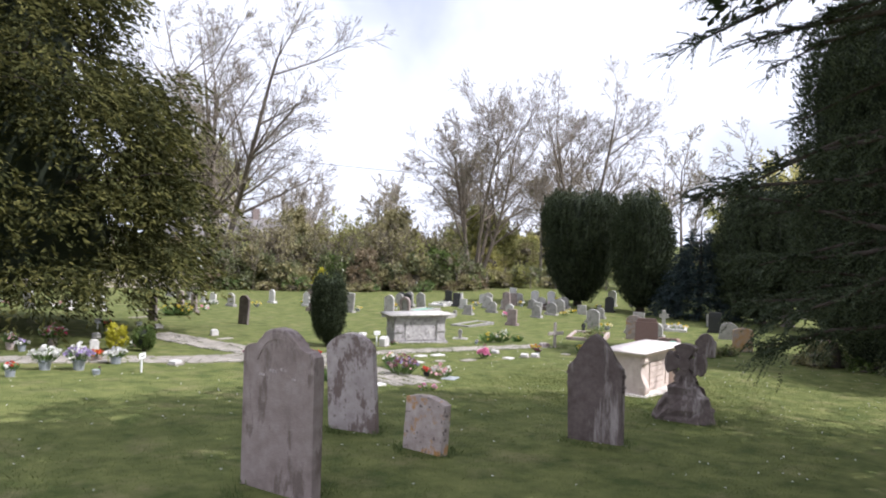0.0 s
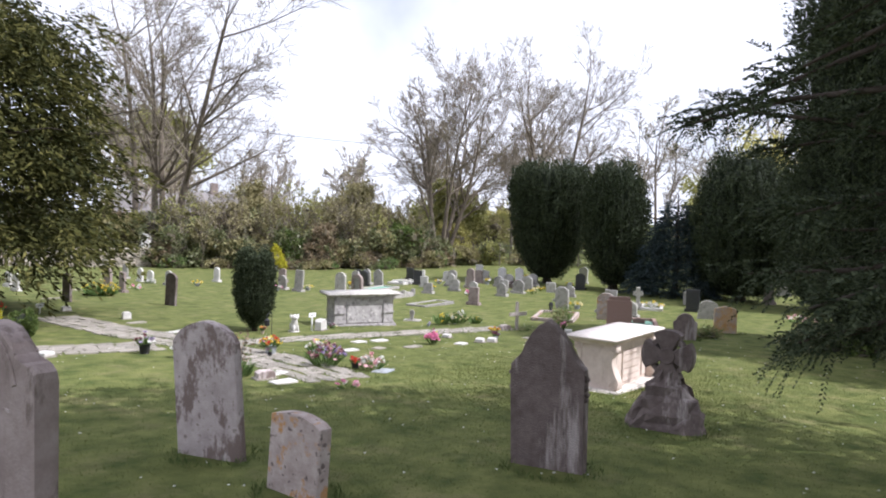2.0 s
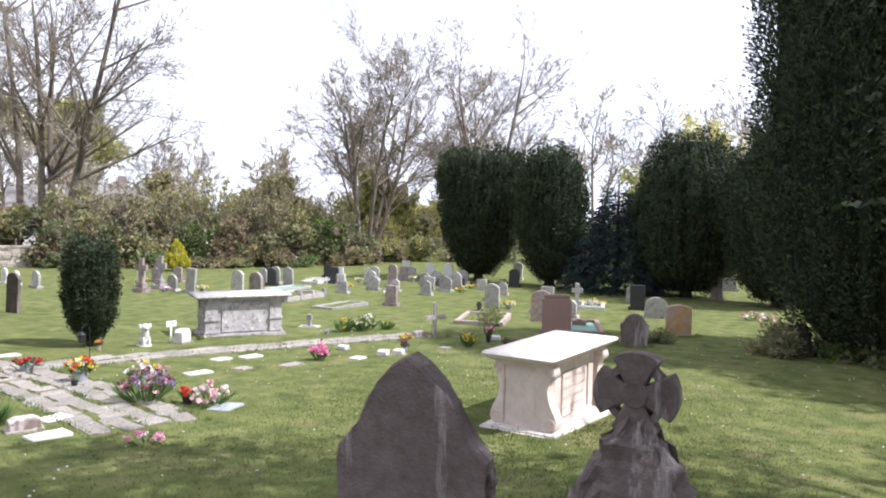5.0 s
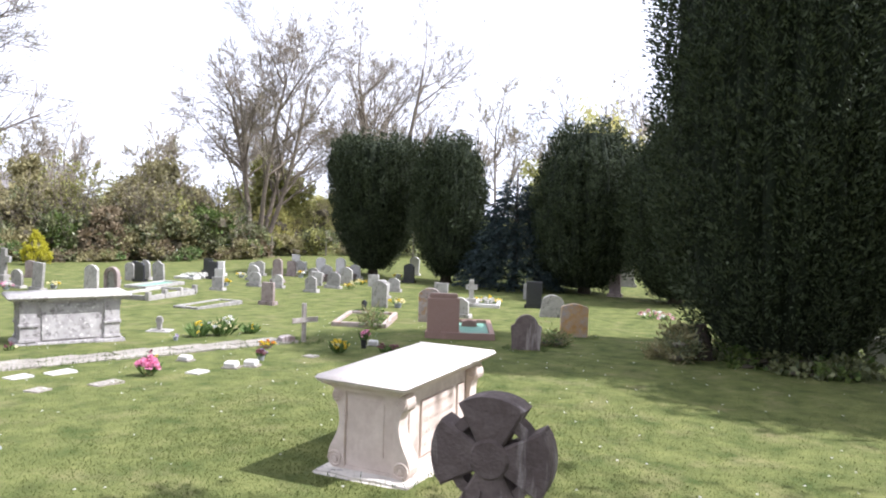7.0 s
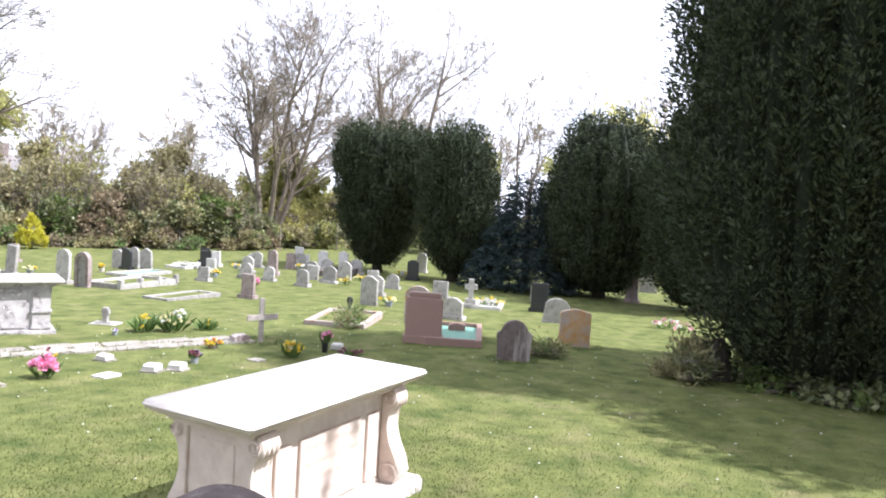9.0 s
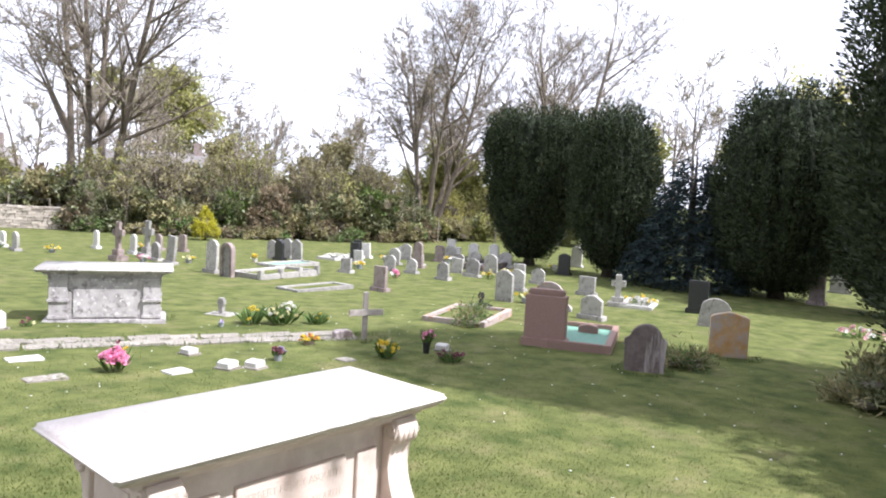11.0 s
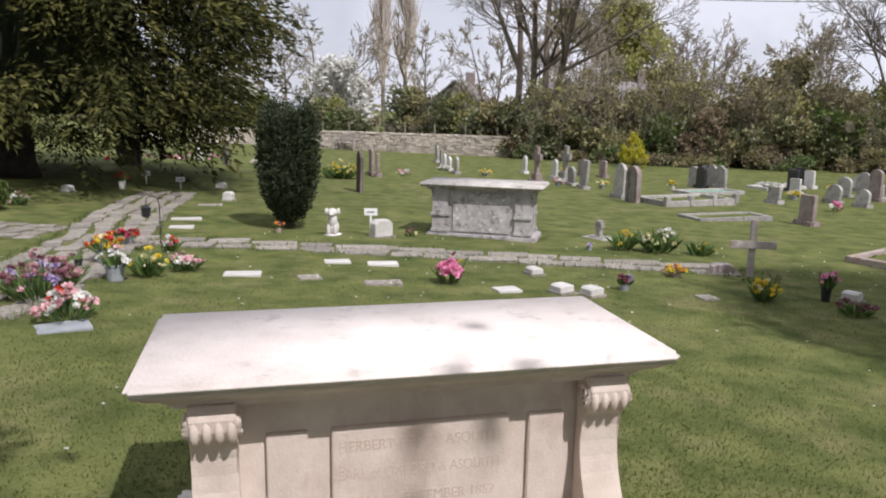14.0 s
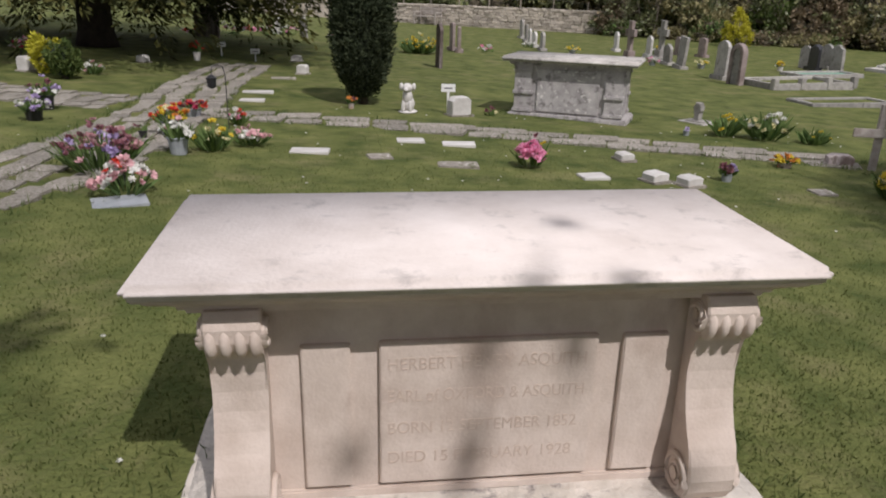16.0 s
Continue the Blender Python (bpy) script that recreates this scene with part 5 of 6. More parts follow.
# the yew over the path: a trunk beside the walk with high crown and a few low boughs
NT = thing("yew_tree", at(-4.2, -7.4), "old yew whose low dark boughs hang beside the walk", "tree")
rng = np.random.default_rng(31)
nz = g(-4.2, -7.4)
part("trunk", lathe([(0.65, -0.2), (0.5, 0.4), (0.42, 2.0), (0.33, 5.0), (0.05, 12.0)], 14), DARKBARK, NT, smooth=True)
for i, (tx, ty, tz, z0) in enumerate([(-5.05, -2.95, 3.25, 2.4), (-4.3, -2.95, 3.05, 2.6), (-6.1, -3.45, 3.25, 2.7), (-5.0, -3.45, 1.85, 1.9), (-4.2, -3.3, 1.9, 1.8), (-4.6, -3.05, 2.7, 2.4), (-4.9, -3.15, 2.4, 2.3), (-4.0, -3.15, 2.45, 2.2), (-4.4, -3.25, 2.15, 2.0), (-5.3, -3.5, 2.75, 2.5), (-5.7, -3.7, 2.35, 2.2), (-3.6, -3.2, 2.8, 2.5), (-3.3, -3.3, 2.2, 2.1), (-5.2, -3.7, 2.05, 2.0), (-3.8, -3.1, 3.3, 2.8), (-4.6, -2.55, 3.35, 2.9), (-4.2, -2.5, 3.55, 3.0), (-3.6, -1.9, 5.3, 4.4), (-3.9, -2.6, 5.05, 4.2), (-3.0, -2.8, 4.95, 4.0), (-3.5, -2.1, 5.9, 4.8), (-2.4, -2.6, 5.6, 4.6), (-2.2, -3.0, 4.6, 3.9), (-2.9, -1.6, 6.7, 5.4)]):
    tip = np.array([tx + 4.2, ty + 7.4, tz - nz])
    start = np.array([0, 0, z0 - 0.3])
    t = np.linspace(0, 1, 8)[:, None]
    pts = start * (1 - t) + tip * t + np.array([rng.uniform(-0.5, 0.5), 0, rng.uniform(0.1, 0.7)]) * np.sin(t * np.pi) + np.array([0.25, 0.0, 0.16]) * np.sin(t * rng.uniform(6, 9) + i)
    bough = part("bough", tubes("bough", [(pts[None], np.linspace(0.075, 0.008, 8)[None], 6)]), DARKBARK, NT)
    m = 90
    s = rng.uniform(0.40, 1.0, m) ** 0.8
    c = np.stack([np.interp(s, t[:, 0], pts[:, k]) for k in range(3)], 1) + rng.normal(size=(m, 3)) * 0.02
    along = unit(tip - start)
    sd = np.cross(along, (0, 0, 1.0))
    d = along[None] * 0.8 + sd[None] * rng.choice([-1, 1], m)[:, None] * rng.uniform(0.0, 1.1, m)[:, None] + rng.normal(size=(m, 3)) * (0.3, 0.3, 0.45)
    c, d = np.concatenate([c, tip[None] - along * 0.1]), np.concatenate([d, along[None]])
    cc, dd, k = feather(c, unit(d), 34, 0.30, rng, 0.6)
    part("sprays", leaves("sprays", cc, dd, rng.uniform(0.034, 0.052, len(cc)) * k, 0.016, rng), YEW, bough)
n = 3400
zz = rng.uniform(6.2, 13.0, n) - nz
q = np.interp(zz + nz, [6.2, 8, 11, 13], [4.6, 6.2, 4.6, 0.8]) * np.sqrt(rng.random(n))
aa = rng.uniform(0, 6.28, n)
cc, dd = spray(np.stack([q * np.cos(aa), q * np.sin(aa), zz], 1), np.stack([np.cos(aa), np.sin(aa), 0 * aa], 1), 16, 0.8, rng, 0.4)
part("crown", leaves("crown", cc, dd, rng.uniform(0.14, 0.26, len(cc)), 0.08, rng), YEW, NT)
for i in range(9):
    a = i * 0.7
    pts = np.array([[(0, 0, 5 + 0.5 * i - nz), (1.5 * math.cos(a), 1.5 * math.sin(a), 6 + 0.5 * i - nz), (3.2 * math.cos(a), 3.2 * math.sin(a), 6.5 + 0.5 * i - nz)]])
    part("limb", tubes("limb", [(pts, np.array([[0.12, 0.07, 0.02]]), 6)]), DARKBARK, NT)

# two unseen trees, added for the thin shade they cast on tomb and lawn
bare_tree(-1.5, -9.6, 15.0, 4, 0.24, 77, "tall lightly leafed tree added out of view to dapple the lawn", density=4, buds=0.75, budsize=(0.10, 0.19), thin=0.004, stout=0.007)
bare_tree(-3.6, -12.2, 17.0, 3, 0.26, 78, "lightly leafed tree added out of view to shade the walk", density=3, buds=0.40, budsize=(0.14, 0.26), thin=0.003, stout=0.007)

# ---- bare trees ----
bare_tree(16.4, 39.4, 19.0, 3, 0.26, 101, "tall bare tree with several pale grey stems", density=5, buds=0.06)
bare_tree(15.4, 41.2, 19.0, 1, 0.12, 102, "tall bare tree with a pale grey stem", density=5, buds=0.05)
bare_tree(31.6, 28.2, 14.0, 5, 0.42, 103, "wide bare tree with many stems rising from one base", density=5, buds=0.03)
bare_tree(41.0, 25.0, 18.0, 3, 0.32, 104, "wide bare tree with a rounded crown of fine twigs", density=5, buds=0.08)
far_trees = [(14, 62, 9.5, 141), (23, 57, 8.5, 142), (31, 62, 10, 143), (39, 56, 9.5, 144), (43, 48, 9, 145), (50, 44, 10, 146), (56, 34, 10.5, 147), (47, 30, 9, 148), (52, 20, 11, 149), (54, 10, 11, 150), (2, 58, 8, 151), (-6, 60, 9, 152), (20, 60, 9, 105), (27, 66, 9, 106), (35, 55, 8, 107), (30, 46, 7, 108), (38, 44, 7.5, 109), (46, 40, 8, 110), (52, 34, 9, 111), (57, 24, 10.5, 112), (60, 16, 12, 113), (63, 8, 12, 114), (24, 50, 7, 115), (6, 66, 9, 116)]
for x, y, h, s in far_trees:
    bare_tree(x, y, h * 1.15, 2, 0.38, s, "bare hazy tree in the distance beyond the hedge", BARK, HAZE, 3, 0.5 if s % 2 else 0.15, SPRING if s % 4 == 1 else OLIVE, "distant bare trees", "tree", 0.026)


def leafy_tree(x, y, h, r, seed, n, mat, label, weeping=0.0, leaf=0.35):
    rng = np.random.default_rng(seed)
    ob = thing("tree", at(x, y), label, "tree")
    sets = grow((np.array([[0, 0, -0.2]]), np.array([[0, 0, 1.0]]), np.array([h * 0.6]), np.array([0.02 * h])), [(6, 8, 0.05, 0.05, 8, 45, 0.6), (5, 5, 0.08, 0.1, 6, 45, 0.6), (4, 3, 0.05, 0.15, 5, 45, 0.6), (3, 3, 0, 0.2, 0, 0, 0)], rng)
    part("trunk", tubes("trunk", sets), BARK, ob)
    P = np.concatenate([s[0].reshape(-1, 3) for s in sets[2:]])
    P = P * (r / max(1e-3, np.percentile(np.hypot(P[:, 0], P[:, 1]), 95)), r / max(1e-3, np.percentile(np.hypot(P[:, 0], P[:, 1]), 95)), h / np.percentile(P[:, 2], 99))
    c = P[rng.integers(0, len(P), n)] + rng.normal(size=(n, 3)) * (0.05 * r, 0.05 * r, 0.04 * h)
    c[:, 2] -= weeping * rng.random(n) * h * 0.5
    c[:, 2] = np.maximum(c[:, 2], 0.3)
    part("crown", leaves("crown", c, rng.normal(size=(n, 3)) + (0, 0, -1.5 * weeping), rng.uniform(0.5, 1.2, n) * leaf, leaf * 0.5, rng), mat, ob)
    return ob


leafy_tree(49.5, 96, 17.0, 9.5, 121, 22000, SPRING, "round tree in fresh yellow-green leaf beyond the hedge", 0, 0.7)
leafy_tree(26, 43, 5.5, 3.2, 122, 6000, OLIVE, "olive-leaved tree behind the hedge")
leafy_tree(38.3, 6.6, 9.2, 3.2, 123, 16000, WILLOWL, "weeping willow in yellow young leaf", 1.0, 0.28)
leafy_tree(36, 30, 6.0, 3.0, 124, 7000, SPRING, "light green tree in young leaf behind the fence")
leafy_tree(40, 20, 6.5, 3.6, 125, 9000, SPRING, "light green tree in young leaf behind the yews")
leafy_tree(44, 13, 6.5, 3.6, 126, 8000, SPRING, "yellow-green tree in young leaf behind the yews")
leafy_tree(30, 36, 5.5, 3.0, 127, 5000, OLIVE, "brown-green tree behind the hedge")
leafy_tree(5.0, 47.4, 5.4, 2.0, 128, 3000, PETALS["white"], "magnolia covered in white blossom behind the wall", 0, 0.36)
for x, s in ((16.9, 131), (20.0, 132)):
    rng = np.random.default_rng(s)
    ob = thing("poplar", at(x, 102), "tall narrow bare poplar far beyond the wall", "tree", "distant poplars")
    sets = grow((np.array([[0, 0, -0.2]]), np.array([[0, 0, 1.0]]), np.array([19.5]), np.array([0.35])), [(9, 6, 0.2, 0.01, 90, 38, 0.30), (5, 4, 0.5, 0.06, 6, 25, 0.5), (4, 3, 0.4, 0.1, 0, 0, 0)], rng)
    part("trunk", tubes("trunk", sets[:1]), BARK, ob)
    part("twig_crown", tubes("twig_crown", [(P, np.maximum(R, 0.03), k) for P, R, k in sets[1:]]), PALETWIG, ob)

# ---- hedge and shrubs ----
HG = "boundary hedge"
hedge_line = [(14.2, 34.6), (15.9, 33.2), (17.6, 31.8), (19.3, 30.4), (21.0, 29.2), (22.8, 28.2), (24.6, 27.4), (26.4, 26.8), (28.2, 26.3)]
kinds = [(LAUREL, OLIVE, "dark glossy laurel shrub in the boundary hedge"), (BRONZE, LAUREL, "bronze-leaved shrub in the boundary hedge"), (LAUREL, GREENBOX, "mixed green shrub in the boundary hedge"), (OLIVE, LAUREL, "olive-leaved shrub in the boundary hedge")]
for i, (x, y) in enumerate(hedge_line):
    a, b, lab = kinds[(i * 3 + 1) % 4]
    bushy(x + 0.3 * math.sin(i * 5.0), y, 1.6 + 0.5 * math.sin(i * 3.7), 1.3, 2.3 + 0.6 * math.sin(i * 2.1), 200 + i, 5400, a, lab, (0.20, 0.12), 0, b, group=HG, shoots=5)
    a, b, lab = kinds[(i + 2) % 4]
    bushy(x + 1.5, y + 2.4, 2.1, 1.5, 3.2 + 0.8 * math.sin(i * 1.3), 230 + i, 3000, a, lab, (0.22, 0.12), 0, b, group=HG, shoots=9)
    bushy(x - 0.4 + 0.5 * math.sin(i * 2.9), y - 1.15, 1.25, 0.7, 0.75 + 0.35 * math.sin(i * 4.1), 510 + i, 1700, OLIVE if i % 3 else LAUREL, "low brambles and rough growth at the hedge foot", (0.15, 0.07), 0, BRONZE if i % 2 else STEM, "bramble_patch", "shrub", "brambles at the hedge foot")
for i, (x, y) in enumerate(hedge_line[:-1]):
    bare_tree(x + 0.9 + 0.6 * math.sin(i * 7.0), y + 0.9, 3.9 + 0.9 * math.sin(i * 2.7), 6, 0.34, 530 + i, "leafless brown shrub rising out of the boundary hedge", BARK, TWIG, 2, 0.5, OLIVE if i % 3 else SPRING, "bare hedge shrubs", "hedge_shrub", 0.010, (0.10, 0.18))
for i, (x, y, h) in enumerate([(30.2, 27.0, 1.5), (32.0, 26.4, 1.2), (34.0, 25.2, 1.6), (36.0, 23.5, 1.8), (37.5, 21.0, 2.2), (38.2, 17.5, 2.4), (38.0, 13.5, 2.4), (36.0, 2.0, 3.0), (34.0, -2.5, 3.2), (38.0, 9.5, 2.2)]):
    bushy(x, y, 1.7, 1.5, h, 260 + i, 3000, OLIVE if i % 2 else SPRING, "light green wild shrub along the far fence", (0.22, 0.10), 0, LAUREL, group="shrubs along the fence")
for i, (x, y, h, k) in enumerate([(12.6, 37.2, 3.0, 0), (10.8, 39.6, 3.4, 2), (8.8, 41.6, 4.2, 0), (5.6, 44.3, 2.4, 2), (4.2, 45.6, 3.0, 3), (0.0, 48.5, 3.2, 2), (-3.5, 51, 3.4, 0), (13.8, 39.2, 3.2, 1), (-7, 53, 3.6, 0)]):
    a, b, lab = kinds[k]
    bushy(x, y, 1.7, 1.5, h, 280 + i, 4200, LAUREL if k != 1 else a, "evergreen shrub behind the boundary wall", (0.22, 0.13), 0, SPRING if i % 3 == 1 else b, group="shrubs behind the wall")
for i, (x, y, h) in enumerate([(40, 52, 5), (46, 48, 5), (52, 44, 5.5), (57, 38, 5.5), (61, 30, 6), (64, 20, 6), (66, 10, 6), (66, 0, 6.5), (34, 58, 5), (26, 62, 5), (18, 68, 5), (8, 72, 6), (-4, 72, 6), (66, -12, 7), (60, -22, 8), (-16, 66, 8)]):
    bushy(x, y, 4.6, 3.5, h, 300 + i, 2600, OLIVE, "distant brown-green thicket beyond the churchyard", (0.42, 0.2), 0, (SPRING, BRONZE, LAUREL)[i % 3], "thicket", "shrub", "distant thickets")
for i, (x, y, h) in enumerate([(34.5, 28.8, 3.0), (37.2, 28.2, 3.4), (40.3, 30.2, 3.8), (43.5, 27.5, 4.0), (47.5, 34.5, 4.4), (36.5, 33.0, 3.6), (33.0, 31.5, 3.0)]):
    bushy(x, y, 2.6, 2.0, h, 350 + i, 3600, (SPRING, OLIVE)[i % 2], "yellow-green thicket behind the far fence", (0.24, 0.10), 0, (WILLOWL, SPRING)[i % 2], "thicket", "shrub", "distant thickets")
bushy(8.95, -0.75, 0.7, 0.55, 0.42, 345, 1500, OLIVE, "tangle of dead grass round a tree stump", (0.13, 0.03), 0, LAUREL, "bramble_patch")
bushy(10.0, -0.75, 1.0, 0.5, 0.5, 340, 1500, OLIVE, "tangle of brambles and dead grass at the foot of a yew", (0.12, 0.05), 0, LAUREL, "bramble_patch")
bushy(9.4, -1.9, 0.9, 1.0, 0.28, 341, 1800, LAUREL, "low patch of ivy round the foot of a yew", (0.11, 0.09), 0, GREENBOX, "ivy_patch")
bushy(8.9, -3.2, 0.9, 1.0, 0.24, 342, 1500, LAUREL, "low patch of ivy round the foot of a yew", (0.11, 0.09), 0, GREENBOX, "ivy_patch")
bushy(9.2, 1.7, 0.6, 0.35, 0.25, 343, 800, OLIVE, "rough grass and dead stalks beside headstones", (0.16, 0.02), 0, STEM, "rough_grass_clump")
bushy(9.4, 6.0, 0.9, 0.3, 0.22, 344, 900, STEM, "rough flowering grass along a sunken kerb", (0.16, 0.02), 20, OLIVE, "rough_grass_clump")
ST = thing("tree_stump", at(9.35, -1.15, 20), "dark broken tree stump under a yew", "stump")
bm = lathe([(0.34, -0.1), (0.22, 0.1), (0.16, 0.3), (0.13, 0.45), (0.08, 0.6)], 16)
for v in bm.verts:
    q = noise.noise_vector(v.co * 4) * 0.1
    v.co += Vector((q.x + 0.25 * max(0, v.co.z), q.y, q.z))
part("stump", bm, DARKBARK, ST)
pts = np.array([[(0.1, 0, 0.45), (0.4, -0.1, 0.5), (0.75, -0.15, 0.35)], [(0.05, 0, 0.3), (-0.3, 0.1, 0.32), (-0.55, 0.2, 0.1)]], float)
part("broken_limb", tubes("broken_limb", [(pts, np.array([[0.08, 0.06, 0.02], [0.08, 0.05, 0.02]]), 7)]), DARKBARK, ST)

# ---- fence, bench, houses, cable ----
def fence_run(p, q, n, h, seed):
    rng = random.Random(seed)
    ob = thing("wire_fence", at(*p), "old post and wire fence along the boundary", "fence")
    z0 = g(*p)
    tops = []
    for k in range(n):
        x, y = p[0] + (q[0] - p[0]) * k / (n - 1), p[1] + (q[1] - p[1]) * k / (n - 1)
        hh = h + rng.uniform(-0.1, 0.1)
        part("post", box(x - p[0] - 0.036, x - p[0] + 0.036, y - p[1] - 0.036, y - p[1] + 0.036, g(x, y) - z0 - 0.3, g(x, y) - z0 + hh, 0.01), POST, ob)
        tops.append((x - p[0], y - p[1], g(x, y) - z0 + hh))
    for f in (0.3, 0.62, 0.94):
        part("wire", tubes("wire", [(np.array([[(a, b, c - h * (1 - f)) for a, b, c in tops]]), np.full((1, n), 0.008), 4)]), WIRE, ob)


fence_run((12.6, 35.6), (1.0, 45.2), 9, 1.55, 1)
fence_run((22.4, 27.9), (29.9, 25.6), 4, 1.35, 2)
fence_run((32.2, 25.6), (38.6, 18.6), 6, 1.55, 3)
BN = thing("bench", at(5.0, 39.9, -50), "pale weathered wooden garden bench before the wall", "bench")
for k in range(3):
    part("seat_slat", box(-0.85, 0.85, -0.28 + 0.16 * k, -0.15 + 0.16 * k, 0.42, 0.45), WOOD, BN)
for k in range(4):
    part("back_slat", box(-0.85, 0.85, 0.22, 0.25, 0.52 + 0.1 * k, 0.59 + 0.1 * k), WOOD, BN)
for s in (-0.82, 0.76):
    for y0, z1 in ((-0.28, 0.62), (0.2, 0.92)):
        part("leg", box(s, s + 0.06, y0, y0 + 0.06, -0.1, z1), WOOD, BN)
    part("armrest", box(s - 0.01, s + 0.07, -0.3, 0.24, 0.62, 0.66), WOOD, BN)


def house(x, y, rz, w, d, eaves, ridge, label, skin=None):
    ob = thing("house", at(x, y, rz), label, "house")
    W = part("wall", prism([(-d / 2, -0.3), (d / 2, -0.3), (d / 2, eaves), (0, ridge - 0.1), (-d / 2, eaves)], -w / 2, w / 2), skin or PLASTER, ob)
    W.matrix_local = pose(0, 0, 0, 0, 0, 90)
    R = part("roof", prism([(-d / 2 - 0.4, eaves - 0.25), (0, ridge), (d / 2 + 0.4, eaves - 0.25), (d / 2 + 0.4, eaves - 0.1), (0, ridge + 0.18), (-d / 2 - 0.4, eaves - 0.1)], -w / 2 - 0.3, w / 2 + 0.3), ROOF, ob)
    R.matrix_local = pose(0, 0, 0, 0, 0, 90)
    C = part("chimney", box(w * 0.25, w * 0.25 + 0.7, -0.4, 0.4, ridge - 0.8, ridge + 1.1, 0.03), BROWN, ob)
    for k in range(4):
        for z in (0.9, eaves - 1.5):
            xx = -w / 2 + w * (k + 0.5) / 4
            F = part("window", box(xx - 0.6, xx + 0.6, -d / 2 - 0.04, -d / 2 + 0.03, z, z + 1.2), PLASTIC, ob)
            for s in (-0.27, 0.27):
                part("pane", box(xx + s - 0.24, xx + s + 0.24, -d / 2 - 0.05, -d / 2 - 0.035, z + 0.07, z + 1.13), PANE, F)


house(29.5, 58.0, -30, 11, 7, 3.3, 5.0, "white rendered house with a grey roof behind trees")
house(19.0, 66.0, 62, 8, 5, 2.8, 5.0, "house with a grey tiled roof beyond the wall", GREYST)
CB = thing("overhead_cable", pose(-6, 50, 0), "thin black overhead cable between two poles beyond the wall", "cable")
t = np.linspace(0, 1, 24)
pts = np.stack([50 * t, -20 * t, 11.5 - 3.2 * t - 2.0 * np.sin(np.pi * t) * 0.6], 1)
part("cable", tubes("cable", [(pts[None], np.full((1, 24), 0.022), 5)]), BLACKP, CB)
part("pole", lathe([(0.14, -1.0), (0.10, 11.7)], 8), POST, CB)
part("pole", lathe([(0.14, -1.0), (0.10, 8.5)], 8, cx=50.0, cy=-20.0), POST, CB)

# ---- lawn details ----
rng = np.random.default_rng(400)
n = 130000
bx, by = rng.uniform(-11.5, 9.0, n), rng.uniform(-3.8, 8.0, n)
thick = 70000
bx, by = np.concatenate([bx, rng.normal(0.7, 2.0, thick)]), np.concatenate([by, rng.normal(0.9, 1.6, thick)])
n += thick
keep = ~((bx > -0.02) & (bx < 1.92) & (by > -0.08) & (by < 0.94)) & ((by - 0.15 * bx) < 8.5)
dens = np.array([0.5 + 0.5 * noise.noise((a * 0.9, b * 0.9, 3)) for a, b in zip(bx, by)])
keep &= rng.random(n) < (0.35 + 0.8 * dens) * np.clip((9.0 - bx) / 5.0, 0, 1) * np.clip((8.0 - by) / 4.0, 0, 1)
bx, by = bx[keep], by[keep]
bz = np.array([g(a, b) + 0.018 * noise.noise((a * 0.7, b * 0.7, 0)) for a, b in zip(bx, by)])
m = len(bx)
blades = part("lawn_grass", leaves("lawn_grass", np.stack([bx, by, bz - 0.004], 1), rng.normal(size=(m, 3)) * 0.55 + (0, 0, 1.0), rng.uniform(0.014, 0.034, m), 0.006, rng), BLADE)
tagged(blades, "short mown grass blades", "grass", kind="stuff")
ts = []
for x, y, r in ((-4.2, -1.3, 0.42), (-6.3, -0.3, 0.35), (-6.1, 1.05, 0.38), (-8.45, -0.5, 0.45), (-1.62, -1.38, 0.55), (8.3, 1.93, 0.4), (10.85, 1.62, 0.45), (6.5, 5.78, 0.35), (3.9, 9.0, 1.0), (0.95, 0.4, 1.08)):
    k = 260
    a = rng.uniform(0, 6.28, k)
    q = r * rng.uniform(0.8, 1.12, k)
    ts.append(np.stack([x + q * np.cos(a), y + (q if r < 1 else q * 0.55) * np.sin(a), np.array([g(x + q[i] * math.cos(a[i]), y + q[i] * math.sin(a[i])) for i in range(k)]) - 0.01], 1))
for (xa, ya), (xb, yb) in (((-1.1, 7.85), (1.4, 7.45)), ((1.4, 7.45), (3.6, 6.95)), ((3.6, 6.95), (6.1, 6.18)), ((-2.25, 3.3), (-1.75, 5.6)), ((-1.75, 5.6), (-1.6, 8.0)), ((-1.6, 8.0), (-1.75, 10.4))):
    k = 420
    f, w = rng.random(k), 0.37 if xa < xb - 1 else 0.6
    q = rng.choice([-1.0, 0.0, 1.0], k) * w + rng.normal(size=k) * 0.03
    ll = math.hypot(xb - xa, yb - ya)
    px, py = xa + (xb - xa) * f - q * (yb - ya) / ll, ya + (yb - ya) * f + q * (xb - xa) / ll
    ts.append(np.stack([px, py, np.array([g(a, b) for a, b in zip(px, py)]) - 0.01], 1))
ts = np.concatenate(ts)
tagged(part("grass_tufts", leaves("grass_tufts", ts, rng.normal(size=ts.shape) * 0.4 + (0, 0, 1.0), rng.uniform(0.03, 0.10, len(ts)), 0.009, rng), TUFT), "unmown grass tufts round the stones", "grass", kind="stuff")
k = 500
dx, dy = rng.uniform(-10, 12, k), rng.uniform(-4, 9, k)
dz = np.array([g(a, b) for a, b in zip(dx, dy)]) + 0.03
c = np.repeat(np.stack([dx, dy, dz], 1), 5, 0)
